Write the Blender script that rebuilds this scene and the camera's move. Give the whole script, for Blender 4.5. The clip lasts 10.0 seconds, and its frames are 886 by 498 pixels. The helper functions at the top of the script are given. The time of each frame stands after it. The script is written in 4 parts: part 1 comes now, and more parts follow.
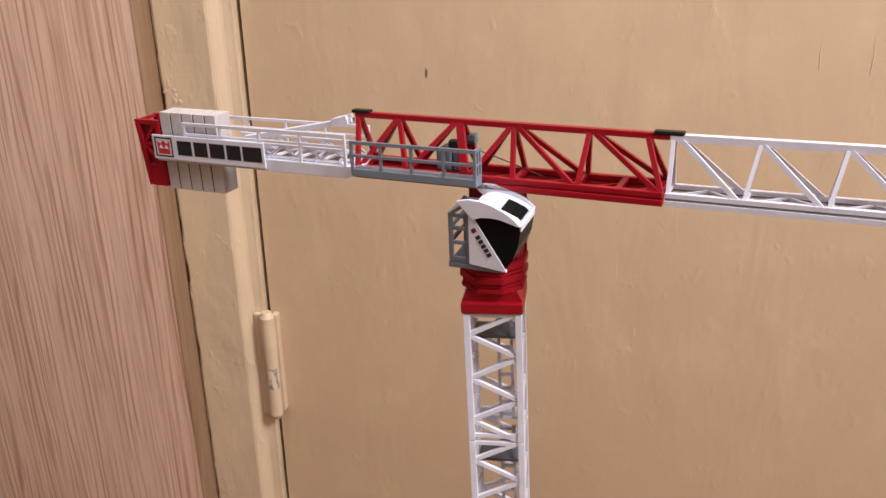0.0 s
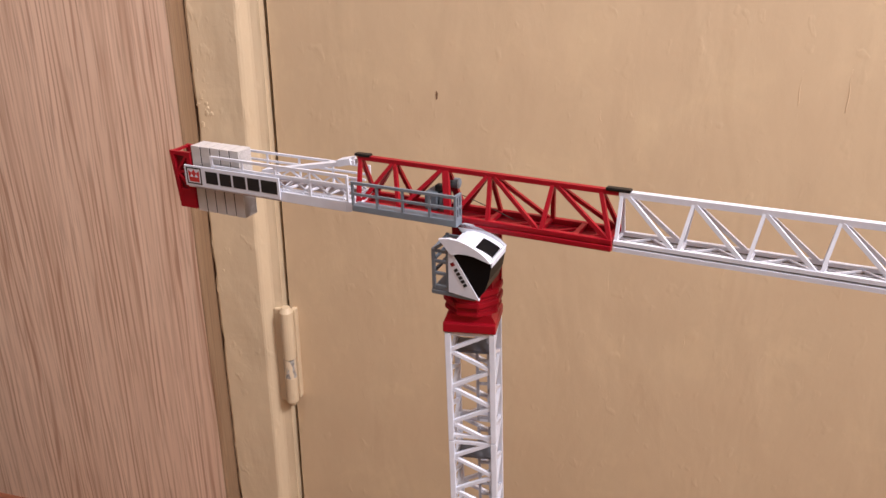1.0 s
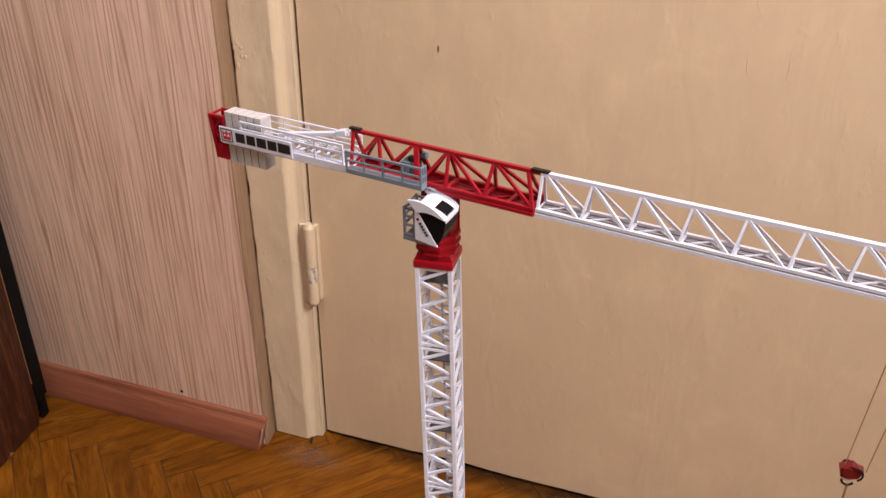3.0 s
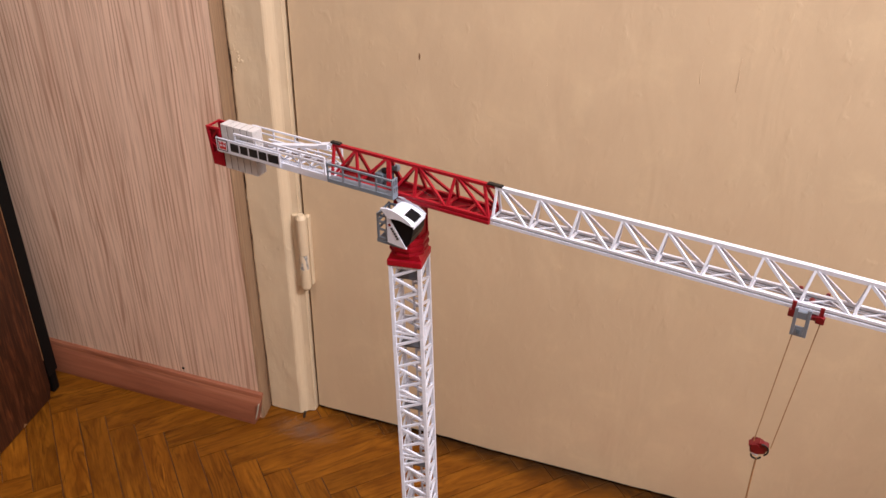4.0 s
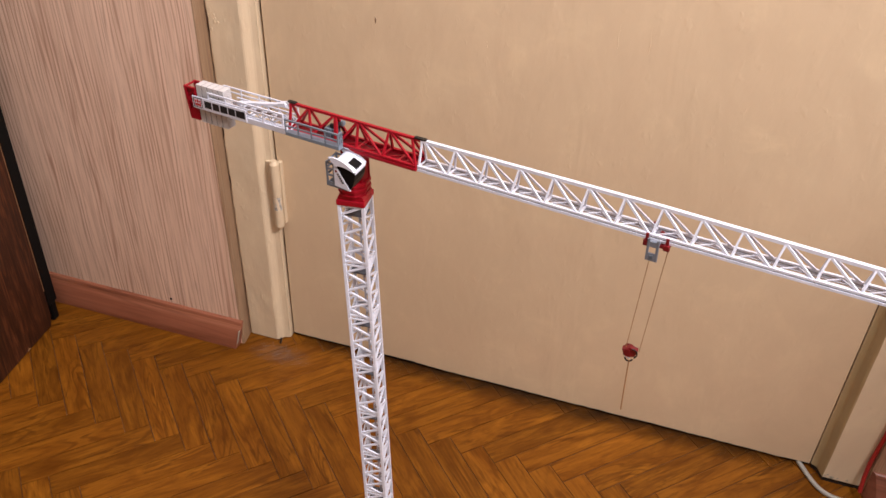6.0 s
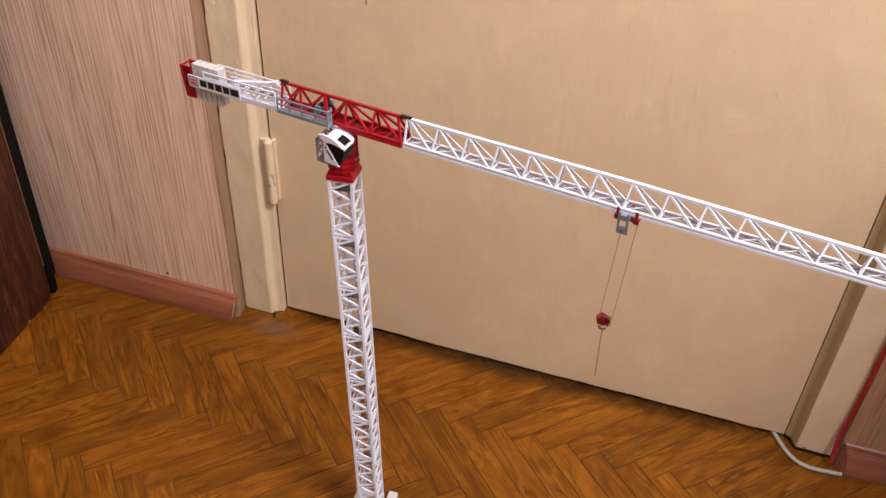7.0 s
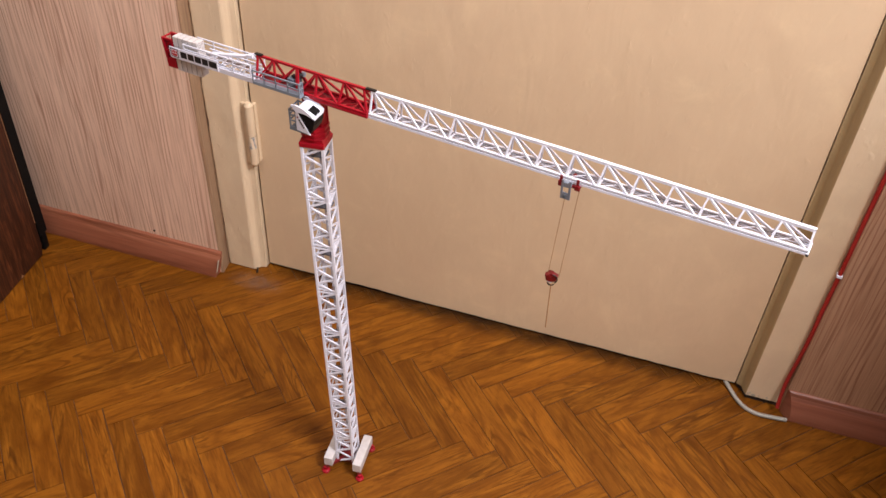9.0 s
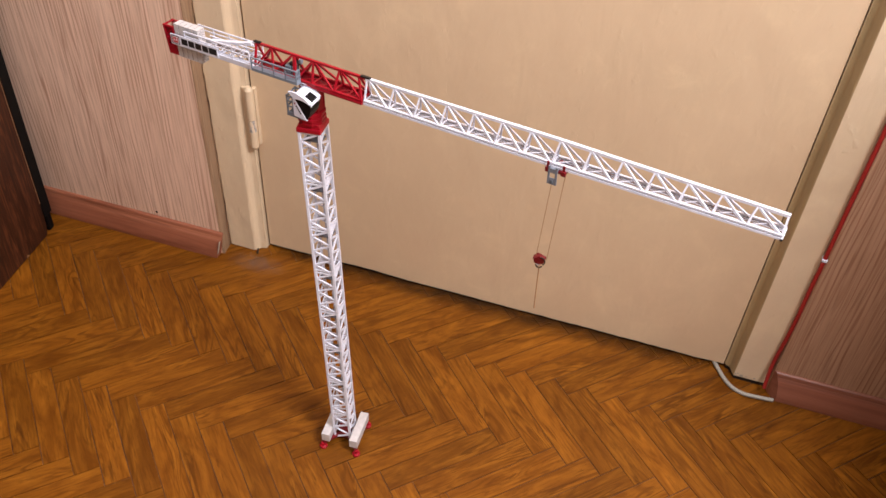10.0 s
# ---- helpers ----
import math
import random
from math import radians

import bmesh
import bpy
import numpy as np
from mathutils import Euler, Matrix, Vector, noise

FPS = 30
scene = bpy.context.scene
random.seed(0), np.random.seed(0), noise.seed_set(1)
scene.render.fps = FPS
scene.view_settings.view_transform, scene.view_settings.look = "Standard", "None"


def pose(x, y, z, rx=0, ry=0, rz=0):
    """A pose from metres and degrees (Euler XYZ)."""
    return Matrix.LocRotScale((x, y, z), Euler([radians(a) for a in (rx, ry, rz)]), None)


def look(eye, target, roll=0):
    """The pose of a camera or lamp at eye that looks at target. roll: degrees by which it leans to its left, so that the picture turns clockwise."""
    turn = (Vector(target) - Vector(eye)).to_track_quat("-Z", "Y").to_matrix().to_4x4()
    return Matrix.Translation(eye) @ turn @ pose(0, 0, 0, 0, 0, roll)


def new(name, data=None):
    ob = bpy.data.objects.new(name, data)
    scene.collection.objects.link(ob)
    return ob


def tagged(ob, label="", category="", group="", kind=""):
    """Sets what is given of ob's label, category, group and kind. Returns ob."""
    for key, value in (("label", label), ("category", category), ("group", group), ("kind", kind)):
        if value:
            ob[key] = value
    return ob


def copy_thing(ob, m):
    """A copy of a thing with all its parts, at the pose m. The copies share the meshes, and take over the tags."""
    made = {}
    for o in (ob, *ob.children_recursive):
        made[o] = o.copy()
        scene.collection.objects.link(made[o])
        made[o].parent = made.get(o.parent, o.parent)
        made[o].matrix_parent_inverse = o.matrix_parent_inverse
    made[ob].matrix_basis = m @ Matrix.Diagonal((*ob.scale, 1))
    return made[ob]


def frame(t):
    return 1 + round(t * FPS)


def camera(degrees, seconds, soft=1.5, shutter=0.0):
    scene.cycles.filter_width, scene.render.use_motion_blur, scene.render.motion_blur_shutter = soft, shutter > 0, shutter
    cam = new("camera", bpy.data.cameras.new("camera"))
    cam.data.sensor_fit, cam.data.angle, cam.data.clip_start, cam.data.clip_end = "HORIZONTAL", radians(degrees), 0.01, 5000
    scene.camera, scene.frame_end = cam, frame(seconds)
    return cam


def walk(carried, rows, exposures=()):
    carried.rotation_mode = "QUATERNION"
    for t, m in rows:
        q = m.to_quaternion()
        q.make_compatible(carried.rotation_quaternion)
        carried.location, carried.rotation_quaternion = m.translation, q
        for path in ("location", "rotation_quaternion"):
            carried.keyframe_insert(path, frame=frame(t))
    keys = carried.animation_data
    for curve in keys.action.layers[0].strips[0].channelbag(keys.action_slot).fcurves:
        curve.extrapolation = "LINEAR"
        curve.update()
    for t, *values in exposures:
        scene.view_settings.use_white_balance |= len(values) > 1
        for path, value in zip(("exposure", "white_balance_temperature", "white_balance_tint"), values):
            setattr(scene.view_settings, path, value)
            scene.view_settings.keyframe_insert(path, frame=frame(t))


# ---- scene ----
# ---------------------------------------------------------------- camera
cam = camera(54.7, 10.0, 1.5)
PATH = [
    (0, (0.316, -0.659, 0.696), (-0.091, 1.137, -0.085), -0.7),
    (0.5, (0.331, -0.678, 0.719), (-0.104, 1.106, -0.072), -0.3),
    (1, (0.347, -0.699, 0.74), (-0.122, 1.065, -0.078), 0.3),
    (1.5, (0.36, -0.722, 0.758), (-0.146, 1.005, -0.114), 0.8),
    (2, (0.376, -0.739, 0.782), (-0.15, 0.949, -0.154), 1.0),
    (2.5, (0.397, -0.761, 0.804), (-0.131, 0.892, -0.191), 1.0),
    (4, (0.454, -0.827, 0.886), (-0.063, 0.769, -0.203), 1.3),
    (4.5, (0.478, -0.851, 0.909), (-0.035, 0.731, -0.201), 1.7),
    (5, (0.496, -0.879, 0.928), (0.0, 0.689, -0.21), 1.8),
    (5.5, (0.517, -0.901, 0.945), (0.035, 0.647, -0.226), 1.8),
    (7, (0.553, -0.946, 0.974), (0.098, 0.564, -0.256), 2.5),
    (7.5, (0.565, -0.963, 0.985), (0.122, 0.534, -0.265), 2.7),
    (8, (0.574, -0.97, 0.998), (0.144, 0.513, -0.272), 2.9),
    (8.5, (0.584, -0.976, 1.01), (0.164, 0.494, -0.28), 3.1),
    (9, (0.592, -0.985, 1.023), (0.182, 0.47, -0.288), 3.3),
    (9.5, (0.599, -0.993, 1.031), (0.193, 0.446, -0.297), 3.4),
    (10, (0.608, -1.002, 1.043), (0.202, 0.424, -0.299), 3.5),
]
walk(cam, [(t, look(eye, target, roll)) for t, eye, target, roll in PATH],
     [(0.0, -0.20), (2.0, -0.19), (4.0, -0.15), (7.0, -0.09), (10.0, 0.02)])

# ---------------------------------------------------------------- light
world = bpy.data.worlds.new("world")
world.use_nodes = True
world.node_tree.nodes["Background"].inputs["Color"].default_value = (0.9, 0.93, 1.0, 1)
world.node_tree.nodes["Background"].inputs["Strength"].default_value = 0.02
scene.world = world

# two unseen bulbs: the stronger, over the partition, lights from the right; the weaker is added fill
LAMPS = [((1.36, -0.75, 1.75), 158.0), ((0.04, -0.62, 1.68), 19.0)]
for at, watts in LAMPS:
    lamp_data = bpy.data.lights.new("pendant_bulb", "POINT")
    lamp_data.shadow_soft_size = 0.23
    lamp_data.energy, lamp_data.color = watts, (0.99, 0.955, 1.00)
    new("pendant_bulb", lamp_data).location = at


# ---------------------------------------------------------------- material tools
def material(name, rough=0.5, metal=0.0, spec=0.5):
    m = bpy.data.materials.new(name)
    m.use_nodes = True
    b = m.node_tree.nodes["Principled BSDF"]
    b.inputs["Roughness"].default_value = rough
    b.inputs["Metallic"].default_value = metal
    b.inputs["Specular IOR Level"].default_value = spec
    return m, m.node_tree, b


def node(nt, kind, **values):
    n = nt.nodes.new(kind)
    for key, value in values.items():
        n.inputs[key.replace("_", " ")].default_value = value
    return n


def place(nt, scale=(1, 1, 1), source="Object", turn=(0, 0, 0)):
    c = nt.nodes.new("ShaderNodeTexCoord")
    m = nt.nodes.new("ShaderNodeMapping")
    m.inputs["Scale"].default_value = scale
    m.inputs["Rotation"].default_value = turn
    nt.links.new(c.outputs[source], m.inputs["Vector"])
    return m.outputs["Vector"]


def noise_at(nt, vector, scale, detail=4.0, rough=0.55, distort=0.0):
    n = node(nt, "ShaderNodeTexNoise", Scale=scale, Detail=detail, Roughness=rough, Distortion=distort)
    nt.links.new(vector, n.inputs["Vector"])
    return n.outputs["Fac"]


def ramp(nt, fac, stops):
    r = nt.nodes.new("ShaderNodeValToRGB")
    while len(r.color_ramp.elements) < len(stops):
        r.color_ramp.elements.new(0.5)
    for e, (at, col) in zip(r.color_ramp.elements, stops):
        e.position, e.color = at, (*col, 1) if len(col) == 3 else col
    nt.links.new(fac, r.inputs["Fac"])
    return r.outputs["Color"]


def mixed(nt, fac, a, b, mode="MIX"):
    n = nt.nodes.new("ShaderNodeMix")
    n.data_type, n.blend_type = "RGBA", mode
    for value, sock in ((fac, n.inputs[0]), (a, n.inputs[6]), (b, n.inputs[7])):
        if hasattr(value, "links"):
            nt.links.new(value, sock)
        else:
            sock.default_value = value if isinstance(value, float) else (*value, 1)
    return n.outputs[2]


def scaled(nt, value, k, plus=0.0):
    n = nt.nodes.new("ShaderNodeMath")
    n.operation = "MULTIPLY_ADD"
    nt.links.new(value, n.inputs[0])
    n.inputs[1].default_value, n.inputs[2].default_value = k, plus
    return n.outputs[0]


def relief(nt, b, height, strength, distance):
    n = node(nt, "ShaderNodeBump", Strength=strength, Distance=distance)
    nt.links.new(height, n.inputs["Height"])
    if b.inputs["Normal"].links:
        nt.links.new(b.inputs["Normal"].links[0].from_socket, n.inputs["Normal"])
    nt.links.new(n.outputs["Normal"], b.inputs["Normal"])


def coated(name, color, rough, vary=0.12, scale=60.0, bump=0.0, metal=0.0, spec=0.5):
    """Paint or plastic: a colour with soft mottling, uneven gloss and a fine relief."""
    m, nt, b = material(name, rough, metal, spec)
    v = place(nt)
    f = noise_at(nt, v, scale)
    g = noise_at(nt, v, scale * 6)
    dark = tuple(c * (1 - vary) for c in color)
    lite = tuple(min(1, c * (1 + vary * 0.6)) for c in color)
    col = ramp(nt, f, [(0.3, dark), (0.7, lite)])
    nt.links.new(col, b.inputs["Base Color"])
    nt.links.new(scaled(nt, g, 0.16, rough - 0.08), b.inputs["Roughness"])
    if bump:
        relief(nt, b, g, 0.25, bump)
    return m


# ---------------------------------------------------------------- materials
def door_paint(name, color, lumps=0.0010, gloss=0.37):
    """Old oil paint: brush marks, runs and grains under a satin skin."""
    m, nt, b = material(name, 0.36, 0.0, 0.62)
    wide = noise_at(nt, place(nt), 2.2, 3)
    stain = noise_at(nt, place(nt, (5, 5, 1.6)), 3.0, 5, 0.6, 0.8)
    brush = noise_at(nt, place(nt, (24, 24, 11)), 1.6, 5, 0.6, 0.4)
    grain = noise_at(nt, place(nt), 170, 3)
    dark = tuple(c * 0.82 for c in color)
    base = ramp(nt, wide, [(0.3, dark), (0.7, color)])
    base = mixed(nt, scaled(nt, stain, 0.50, -0.10), base, tuple(c * k for c, k in zip(color, (0.86, 0.82, 0.76))))
    base = mixed(nt, scaled(nt, brush, 0.34), base, tuple(min(1, c * 1.12) for c in color))
    mottle = noise_at(nt, place(nt, (16, 16, 13)), 1.0, 5, 0.62, 0.5)
    base = mixed(nt, ramp(nt, mottle, [(0.42, (0, 0, 0)), (0.66, (0.55, 0.55, 0.55))]), base, tuple(c * k for c, k in zip(color, (0.88, 0.86, 0.86))))
    base = mixed(nt, ramp(nt, mottle, [(0.28, (0.40, 0.40, 0.40)), (0.44, (0, 0, 0))]), base, tuple(min(1, c * k) for c, k in zip(color, (1.10, 1.12, 1.08))))
    nt.links.new(base, b.inputs["Base Color"])
    nt.links.new(scaled(nt, stain, 0.22, gloss), b.inputs["Roughness"])
    relief(nt, b, noise_at(nt, place(nt, (16, 16, 6)), 1.0, 3, 0.5, 0.6), 0.5, lumps * 4)
    drops = ramp(nt, noise_at(nt, place(nt, (75, 75, 48)), 1.0, 2, 0.5, 0.3), [(0.62, (0, 0, 0)), (0.78, (1, 1, 1))])
    relief(nt, b, drops, 0.30, lumps * 0.8)
    relief(nt, b, brush, 0.45, lumps * 1.0)
    relief(nt, b, grain, 0.18, lumps * 0.25)
    return m


def laminate_wall(name, tint=(1.0, 1.0, 1.0), contrast=1.0):
    """Wood-print wallboard with thin, upright dark streaks, multiplied by a tint."""
    m, nt, b = material(name, 0.45)

    def strokes(scale, distort, stretch, lo, hi):
        w = node(nt, "ShaderNodeTexWave", Scale=scale, Distortion=distort, Detail=2.0, Detail_Scale=0.9, Detail_Roughness=0.6)
        w.wave_type, w.bands_direction = "BANDS", "X"
        nt.links.new(place(nt, (1, 1, stretch)), w.inputs["Vector"])
        return ramp(nt, w.outputs["Fac"], [(lo, (0, 0, 0)), (hi, (1, 1, 1))])

    soft = noise_at(nt, place(nt, (60, 60, 2.2)), 1.0, 3, 0.5, 0.2)
    bands = noise_at(nt, place(nt, (7, 7, 0.8)), 1.0, 2)
    broken = noise_at(nt, place(nt, (48, 48, 5)), 1.0, 2, 0.5, 0.3)
    fine = noise_at(nt, place(nt, (420, 420, 16)), 1.0, 2, 0.5, 0.2)
    base = ramp(nt, soft, [(0.3, (0.63, 0.43, 0.300)), (0.7, (0.76, 0.545, 0.395))])
    base = mixed(nt, scaled(nt, bands, 0.6, -0.1), base, (0.67, 0.465, 0.330))
    gate = ramp(nt, broken, [(0.38, (0.10, 0.10, 0.10)), (0.58, (1, 1, 1))])
    lines = mixed(nt, 1.0, strokes(46.0, 11.0, 0.075, 0.66, 0.96), gate, "MULTIPLY")
    base = mixed(nt, scaled(nt, lines, 0.62 * contrast), base, (0.33, 0.150, 0.088))
    cluster = ramp(nt, noise_at(nt, place(nt, (24, 24, 2.2)), 1.0, 2), [(0.34, (0.45, 0.45, 0.45)), (0.56, (1, 1, 1))])
    streak = noise_at(nt, place(nt, (78, 78, 1.4)), 1.0, 1, 0.50, 0.30)
    streak = ramp(nt, streak, [(0.455, (0, 0, 0)), (0.485, (1, 1, 1)), (0.515, (0, 0, 0)), (0.555, (0, 0, 0)), (0.585, (0.9, 0.9, 0.9)), (0.62, (0, 0, 0))])
    streak = mixed(nt, 1.0, streak, cluster, "MULTIPLY")
    base = mixed(nt, scaled(nt, streak, 0.46 * contrast), base, (0.33, 0.160, 0.092))
    hair = ramp(nt, fine, [(0.52, (0, 0, 0)), (0.66, (1, 1, 1))])
    base = mixed(nt, scaled(nt, hair, 0.42 * contrast), base, (0.36, 0.22, 0.15))
    base = mixed(nt, 1.0, base, tint, "MULTIPLY")
    nt.links.new(base, b.inputs["Base Color"])
    relief(nt, b, streak, -0.12, 0.0004)
    return m


def wood(name, dark, mid, lite, along="x", rough=0.32, size=1.0, spec=0.5):
    """Varnished wood with long grain."""
    m, nt, b = material(name, rough, 0.0, spec)
    stretch = {"x": (5, 70, 70), "y": (70, 5, 70), "z": (70, 70, 5)}[along]
    v = place(nt, tuple(s * size for s in stretch))
    grain = noise_at(nt, v, 1.0, 6, 0.62, 1.4)
    figure = noise_at(nt, v, 0.45, 2, 0.5, 2.6)
    pores = noise_at(nt, v, 4.0, 3, 0.6, 0.4)
    col = ramp(nt, grain, [(0.25, dark), (0.50, mid), (0.75, lite)])
    knots = ramp(nt, figure, [(0.56, (0, 0, 0)), (0.62, (1, 1, 1)), (0.68, (0.1, 0.1, 0.1))])
    col = mixed(nt, scaled(nt, knots, 0.40), col, tuple(c * 0.75 for c in dark))
    col = mixed(nt, scaled(nt, ramp(nt, pores, [(0.5, (0, 0, 0)), (0.7, (1, 1, 1))]), 0.22), col, dark)
    nt.links.new(col, b.inputs["Base Color"])
    nt.links.new(scaled(nt, pores, 0.2, rough - 0.1), b.inputs["Roughness"])
    relief(nt, b, grain, 0.15, 0.0005)
    return m


def parquet_wood(name):
    """Varnished oak strips: soft mottled tone, flame figure, fine pores; every strip has its own cut."""
    m, nt, b = material(name, 0.40, 0.0, 0.15)
    info = nt.nodes.new("ShaderNodeObjectInfo")
    isl = nt.nodes.new("ShaderNodeNewGeometry")
    add = nt.nodes.new("ShaderNodeMath")
    nt.links.new(info.outputs["Random"], add.inputs[0])
    nt.links.new(isl.outputs["Random Per Island"], add.inputs[1])
    luck = nt.nodes.new("ShaderNodeMath")
    luck.operation = "FRACT"
    nt.links.new(add.outputs[0], luck.inputs[0])
    comb = nt.nodes.new("ShaderNodeCombineXYZ")
    for k in range(3):
        nt.links.new(luck.outputs[0], comb.inputs[k])

    def cut(stretch):
        off = nt.nodes.new("ShaderNodeVectorMath")
        off.operation = "MULTIPLY_ADD"
        nt.links.new(comb.outputs[0], off.inputs[0])
        off.inputs[1].default_value = (37, 91, 53)
        nt.links.new(place(nt, stretch), off.inputs[2])
        return off.outputs[0]

    cloud = noise_at(nt, cut((11, 40, 40)), 1.0, 4, 0.55, 1.1)
    grain = noise_at(nt, cut((7, 150, 150)), 1.0, 5, 0.62, 0.7)
    field = noise_at(nt, cut((4.5, 26, 26)), 1.0, 2, 0.4, 0.5)
    pores = noise_at(nt, cut((30, 420, 420)), 1.0, 3, 0.6, 0.3)
    col = ramp(nt, cloud, [(0.30, (0.122, 0.0385, 0.0034)), (0.50, (0.200, 0.0705, 0.0064)), (0.72, (0.285, 0.1090, 0.0100))])
    col = mixed(nt, scaled(nt, ramp(nt, grain, [(0.44, (0, 0, 0)), (0.62, (1, 1, 1))]), 0.40), col, (0.112, 0.034, 0.0026))
    rings = nt.nodes.new("ShaderNodeMath")
    rings.operation = "SINE"
    nt.links.new(scaled(nt, field, 78.0), rings.inputs[0])
    flame = ramp(nt, scaled(nt, rings.outputs[0], 0.5, 0.5), [(0.55, (0, 0, 0)), (0.98, (1, 1, 1))])
    gate = ramp(nt, noise_at(nt, cut((8, 18, 18)), 1.0, 2), [(0.42, (0, 0, 0)), (0.62, (1, 1, 1))])
    flame = mixed(nt, 1.0, flame, gate, "MULTIPLY")
    col = mixed(nt, scaled(nt, flame, 0.62), col, (0.085, 0.026, 0.0020))
    col = mixed(nt, scaled(nt, ramp(nt, pores, [(0.52, (0, 0, 0)), (0.66, (1, 1, 1))]), 0.38), col, (0.062, 0.018, 0.0014))
    speck = noise_at(nt, cut((110, 330, 330)), 1.0, 3, 0.65)
    col = mixed(nt, scaled(nt, ramp(nt, speck, [(0.50, (0, 0, 0)), (0.68, (1, 1, 1))]), 0.20), col, (0.105, 0.034, 0.0026))
    blot = noise_at(nt, cut((12, 75, 75)), 1.0, 4, 0.62, 0.8)
    col = mixed(nt, scaled(nt, ramp(nt, blot, [(0.58, (0, 0, 0)), (0.70, (1, 1, 1))]), 0.72), col, (0.056, 0.015, 0.0010))
    tone = ramp(nt, luck.outputs[0], [(0.0, (0.79, 0.755, 0.70)), (0.45, (0.94, 0.900, 0.86)), (1.0, (1.12, 1.065, 0.98))])
    col = mixed(nt, 1.0, col, tone, "MULTIPLY")
    nt.links.new(col, b.inputs["Base Color"])
    nt.links.new(scaled(nt, cloud, 0.25, 0.27), b.inputs["Roughness"])
    relief(nt, b, cloud, 0.20, 0.0012)
    relief(nt, b, grain, 0.12, 0.0004)
    return m


def floor_film(name, color, centre, spread, most, patches, least):
    """A patchy film of dust, or of grime and contact shade, thinning out round a middle."""
    m, nt, b = material(name, 0.95, 0.0, 0.1)
    b.inputs["Base Color"].default_value = (*color, 1)
    at = nt.nodes.new("ShaderNodeVectorMath")
    at.operation = "SUBTRACT"
    at.inputs[1].default_value = centre
    nt.links.new(place(nt), at.inputs[0])
    far = nt.nodes.new("ShaderNodeVectorMath")
    far.operation = "MULTIPLY"
    far.inputs[1].default_value = spread
    nt.links.new(at.outputs[0], far.inputs[0])
    size = nt.nodes.new("ShaderNodeVectorMath")
    size.operation = "LENGTH"
    nt.links.new(far.outputs[0], size.inputs[0])
    middle = ramp(nt, size.outputs["Value"], [(0.15, (1, 1, 1)), (0.95, (0, 0, 0))])
    patch = ramp(nt, noise_at(nt, place(nt, patches), 1.0, 4, 0.6, 0.5), [(0.35, (least, least, least)), (0.65, (1, 1, 1))])
    nt.links.new(scaled(nt, mixed(nt, 1.0, middle, patch, "MULTIPLY"), most), b.inputs["Alpha"])
    return m


def rubbed_paint(name):
    """Cream paint rubbed through to grey steel in ragged patches."""
    m, nt, b = material(name, 0.42, 0.0, 0.5)
    patch = noise_at(nt, place(nt, (170, 170, 55)), 1.0, 4, 0.6, 0.4)
    where = ramp(nt, patch, [(0.50, (0, 0, 0)), (0.55, (1, 1, 1))])
    tone = ramp(nt, noise_at(nt, place(nt), 260, 3), [(0.35, (0.20, 0.19, 0.18)), (0.65, (0.48, 0.46, 0.44))])
    nt.links.new(mixed(nt, where, (0.66, 0.53, 0.38), tone), b.inputs["Base Color"])
    nt.links.new(scaled(nt, where, 0.15), b.inputs["Metallic"])
    relief(nt, b, where, -0.5, 0.0004)
    return m


CREAM = door_paint("cream_oil_paint", (0.618, 0.461, 0.301))
# yellowed frame paint, darkened as well for the bevel turned from the lamp
SHADED_BEVEL = door_paint("yellowed_shaded_paint", (0.395, 0.295, 0.155), 0.0022)
CREAM_FRAME = door_paint("cream_frame_paint", (0.660, 0.520, 0.355), 0.0018, 0.24)
LAMINATE = laminate_wall("pale_wood_print_wallboard", (1.07, 1.07, 1.12))
# reddish brown board for the right wall, its tint deepened to stand in for shade
DARKENED_LAMINATE = laminate_wall("darkened_reddish_wallboard", (0.60, 0.515, 0.46), 1.0)
BROWN_SKIRTING = wood("brown_skirting_wood", (0.165, 0.052, 0.030), (0.240, 0.082, 0.048), (0.30, 0.114, 0.070), "x", 0.45, 0.5)
SKIRTING = wood("reddish_skirting_wood", (0.190, 0.058, 0.028), (0.290, 0.098, 0.052), (0.365, 0.143, 0.080), "x", 0.48, 0.5, spec=0.4)
PARQUET = parquet_wood("varnished_oak_parquet")
JOINT = coated("dark_floor_joint", (0.105, 0.036, 0.006), 0.7, 0.75, 16)
CABINET_WOOD = wood("dark_walnut_veneer", (0.010, 0.0035, 0.002), (0.040, 0.0120, 0.005), (0.150, 0.046, 0.018), "z", 0.5, 2.0, spec=0.25)
BLACK_EDGE = coated("black_edging", (0.004, 0.0035, 0.0035), 0.6, spec=0.10)
WHITE = coated("white_plastic", (0.67, 0.69, 0.79), 0.42, 0.06, 120)
RED = coated("red_plastic", (0.305, 0.0035, 0.0135), 0.42, 0.12, 90, spec=0.32)
GREY = coated("blue_grey_plastic", (0.170, 0.205, 0.250), 0.45, 0.08, 90)
CAGE_GREY = coated("shaded_grey_plastic", (0.135, 0.155, 0.185), 0.45, 0.1, 90)
LANDING = coated("shaded_slate_plastic", (0.11, 0.115, 0.135), 0.5, 0.1, 90)
LADDER = coated("pale_grey_plastic", (0.36, 0.36, 0.41), 0.45, 0.1, 90)
# filler colours that hold the shade of the gaps round the leaf
DULL_GAP_SHADE = coated("dull_gap_shade", (0.16, 0.105, 0.055), 0.8, 0.4, 40)
DEEP_GAP_SHADE = coated("deep_gap_shade", (0.016, 0.009, 0.006), 0.8, 0.3, 40)
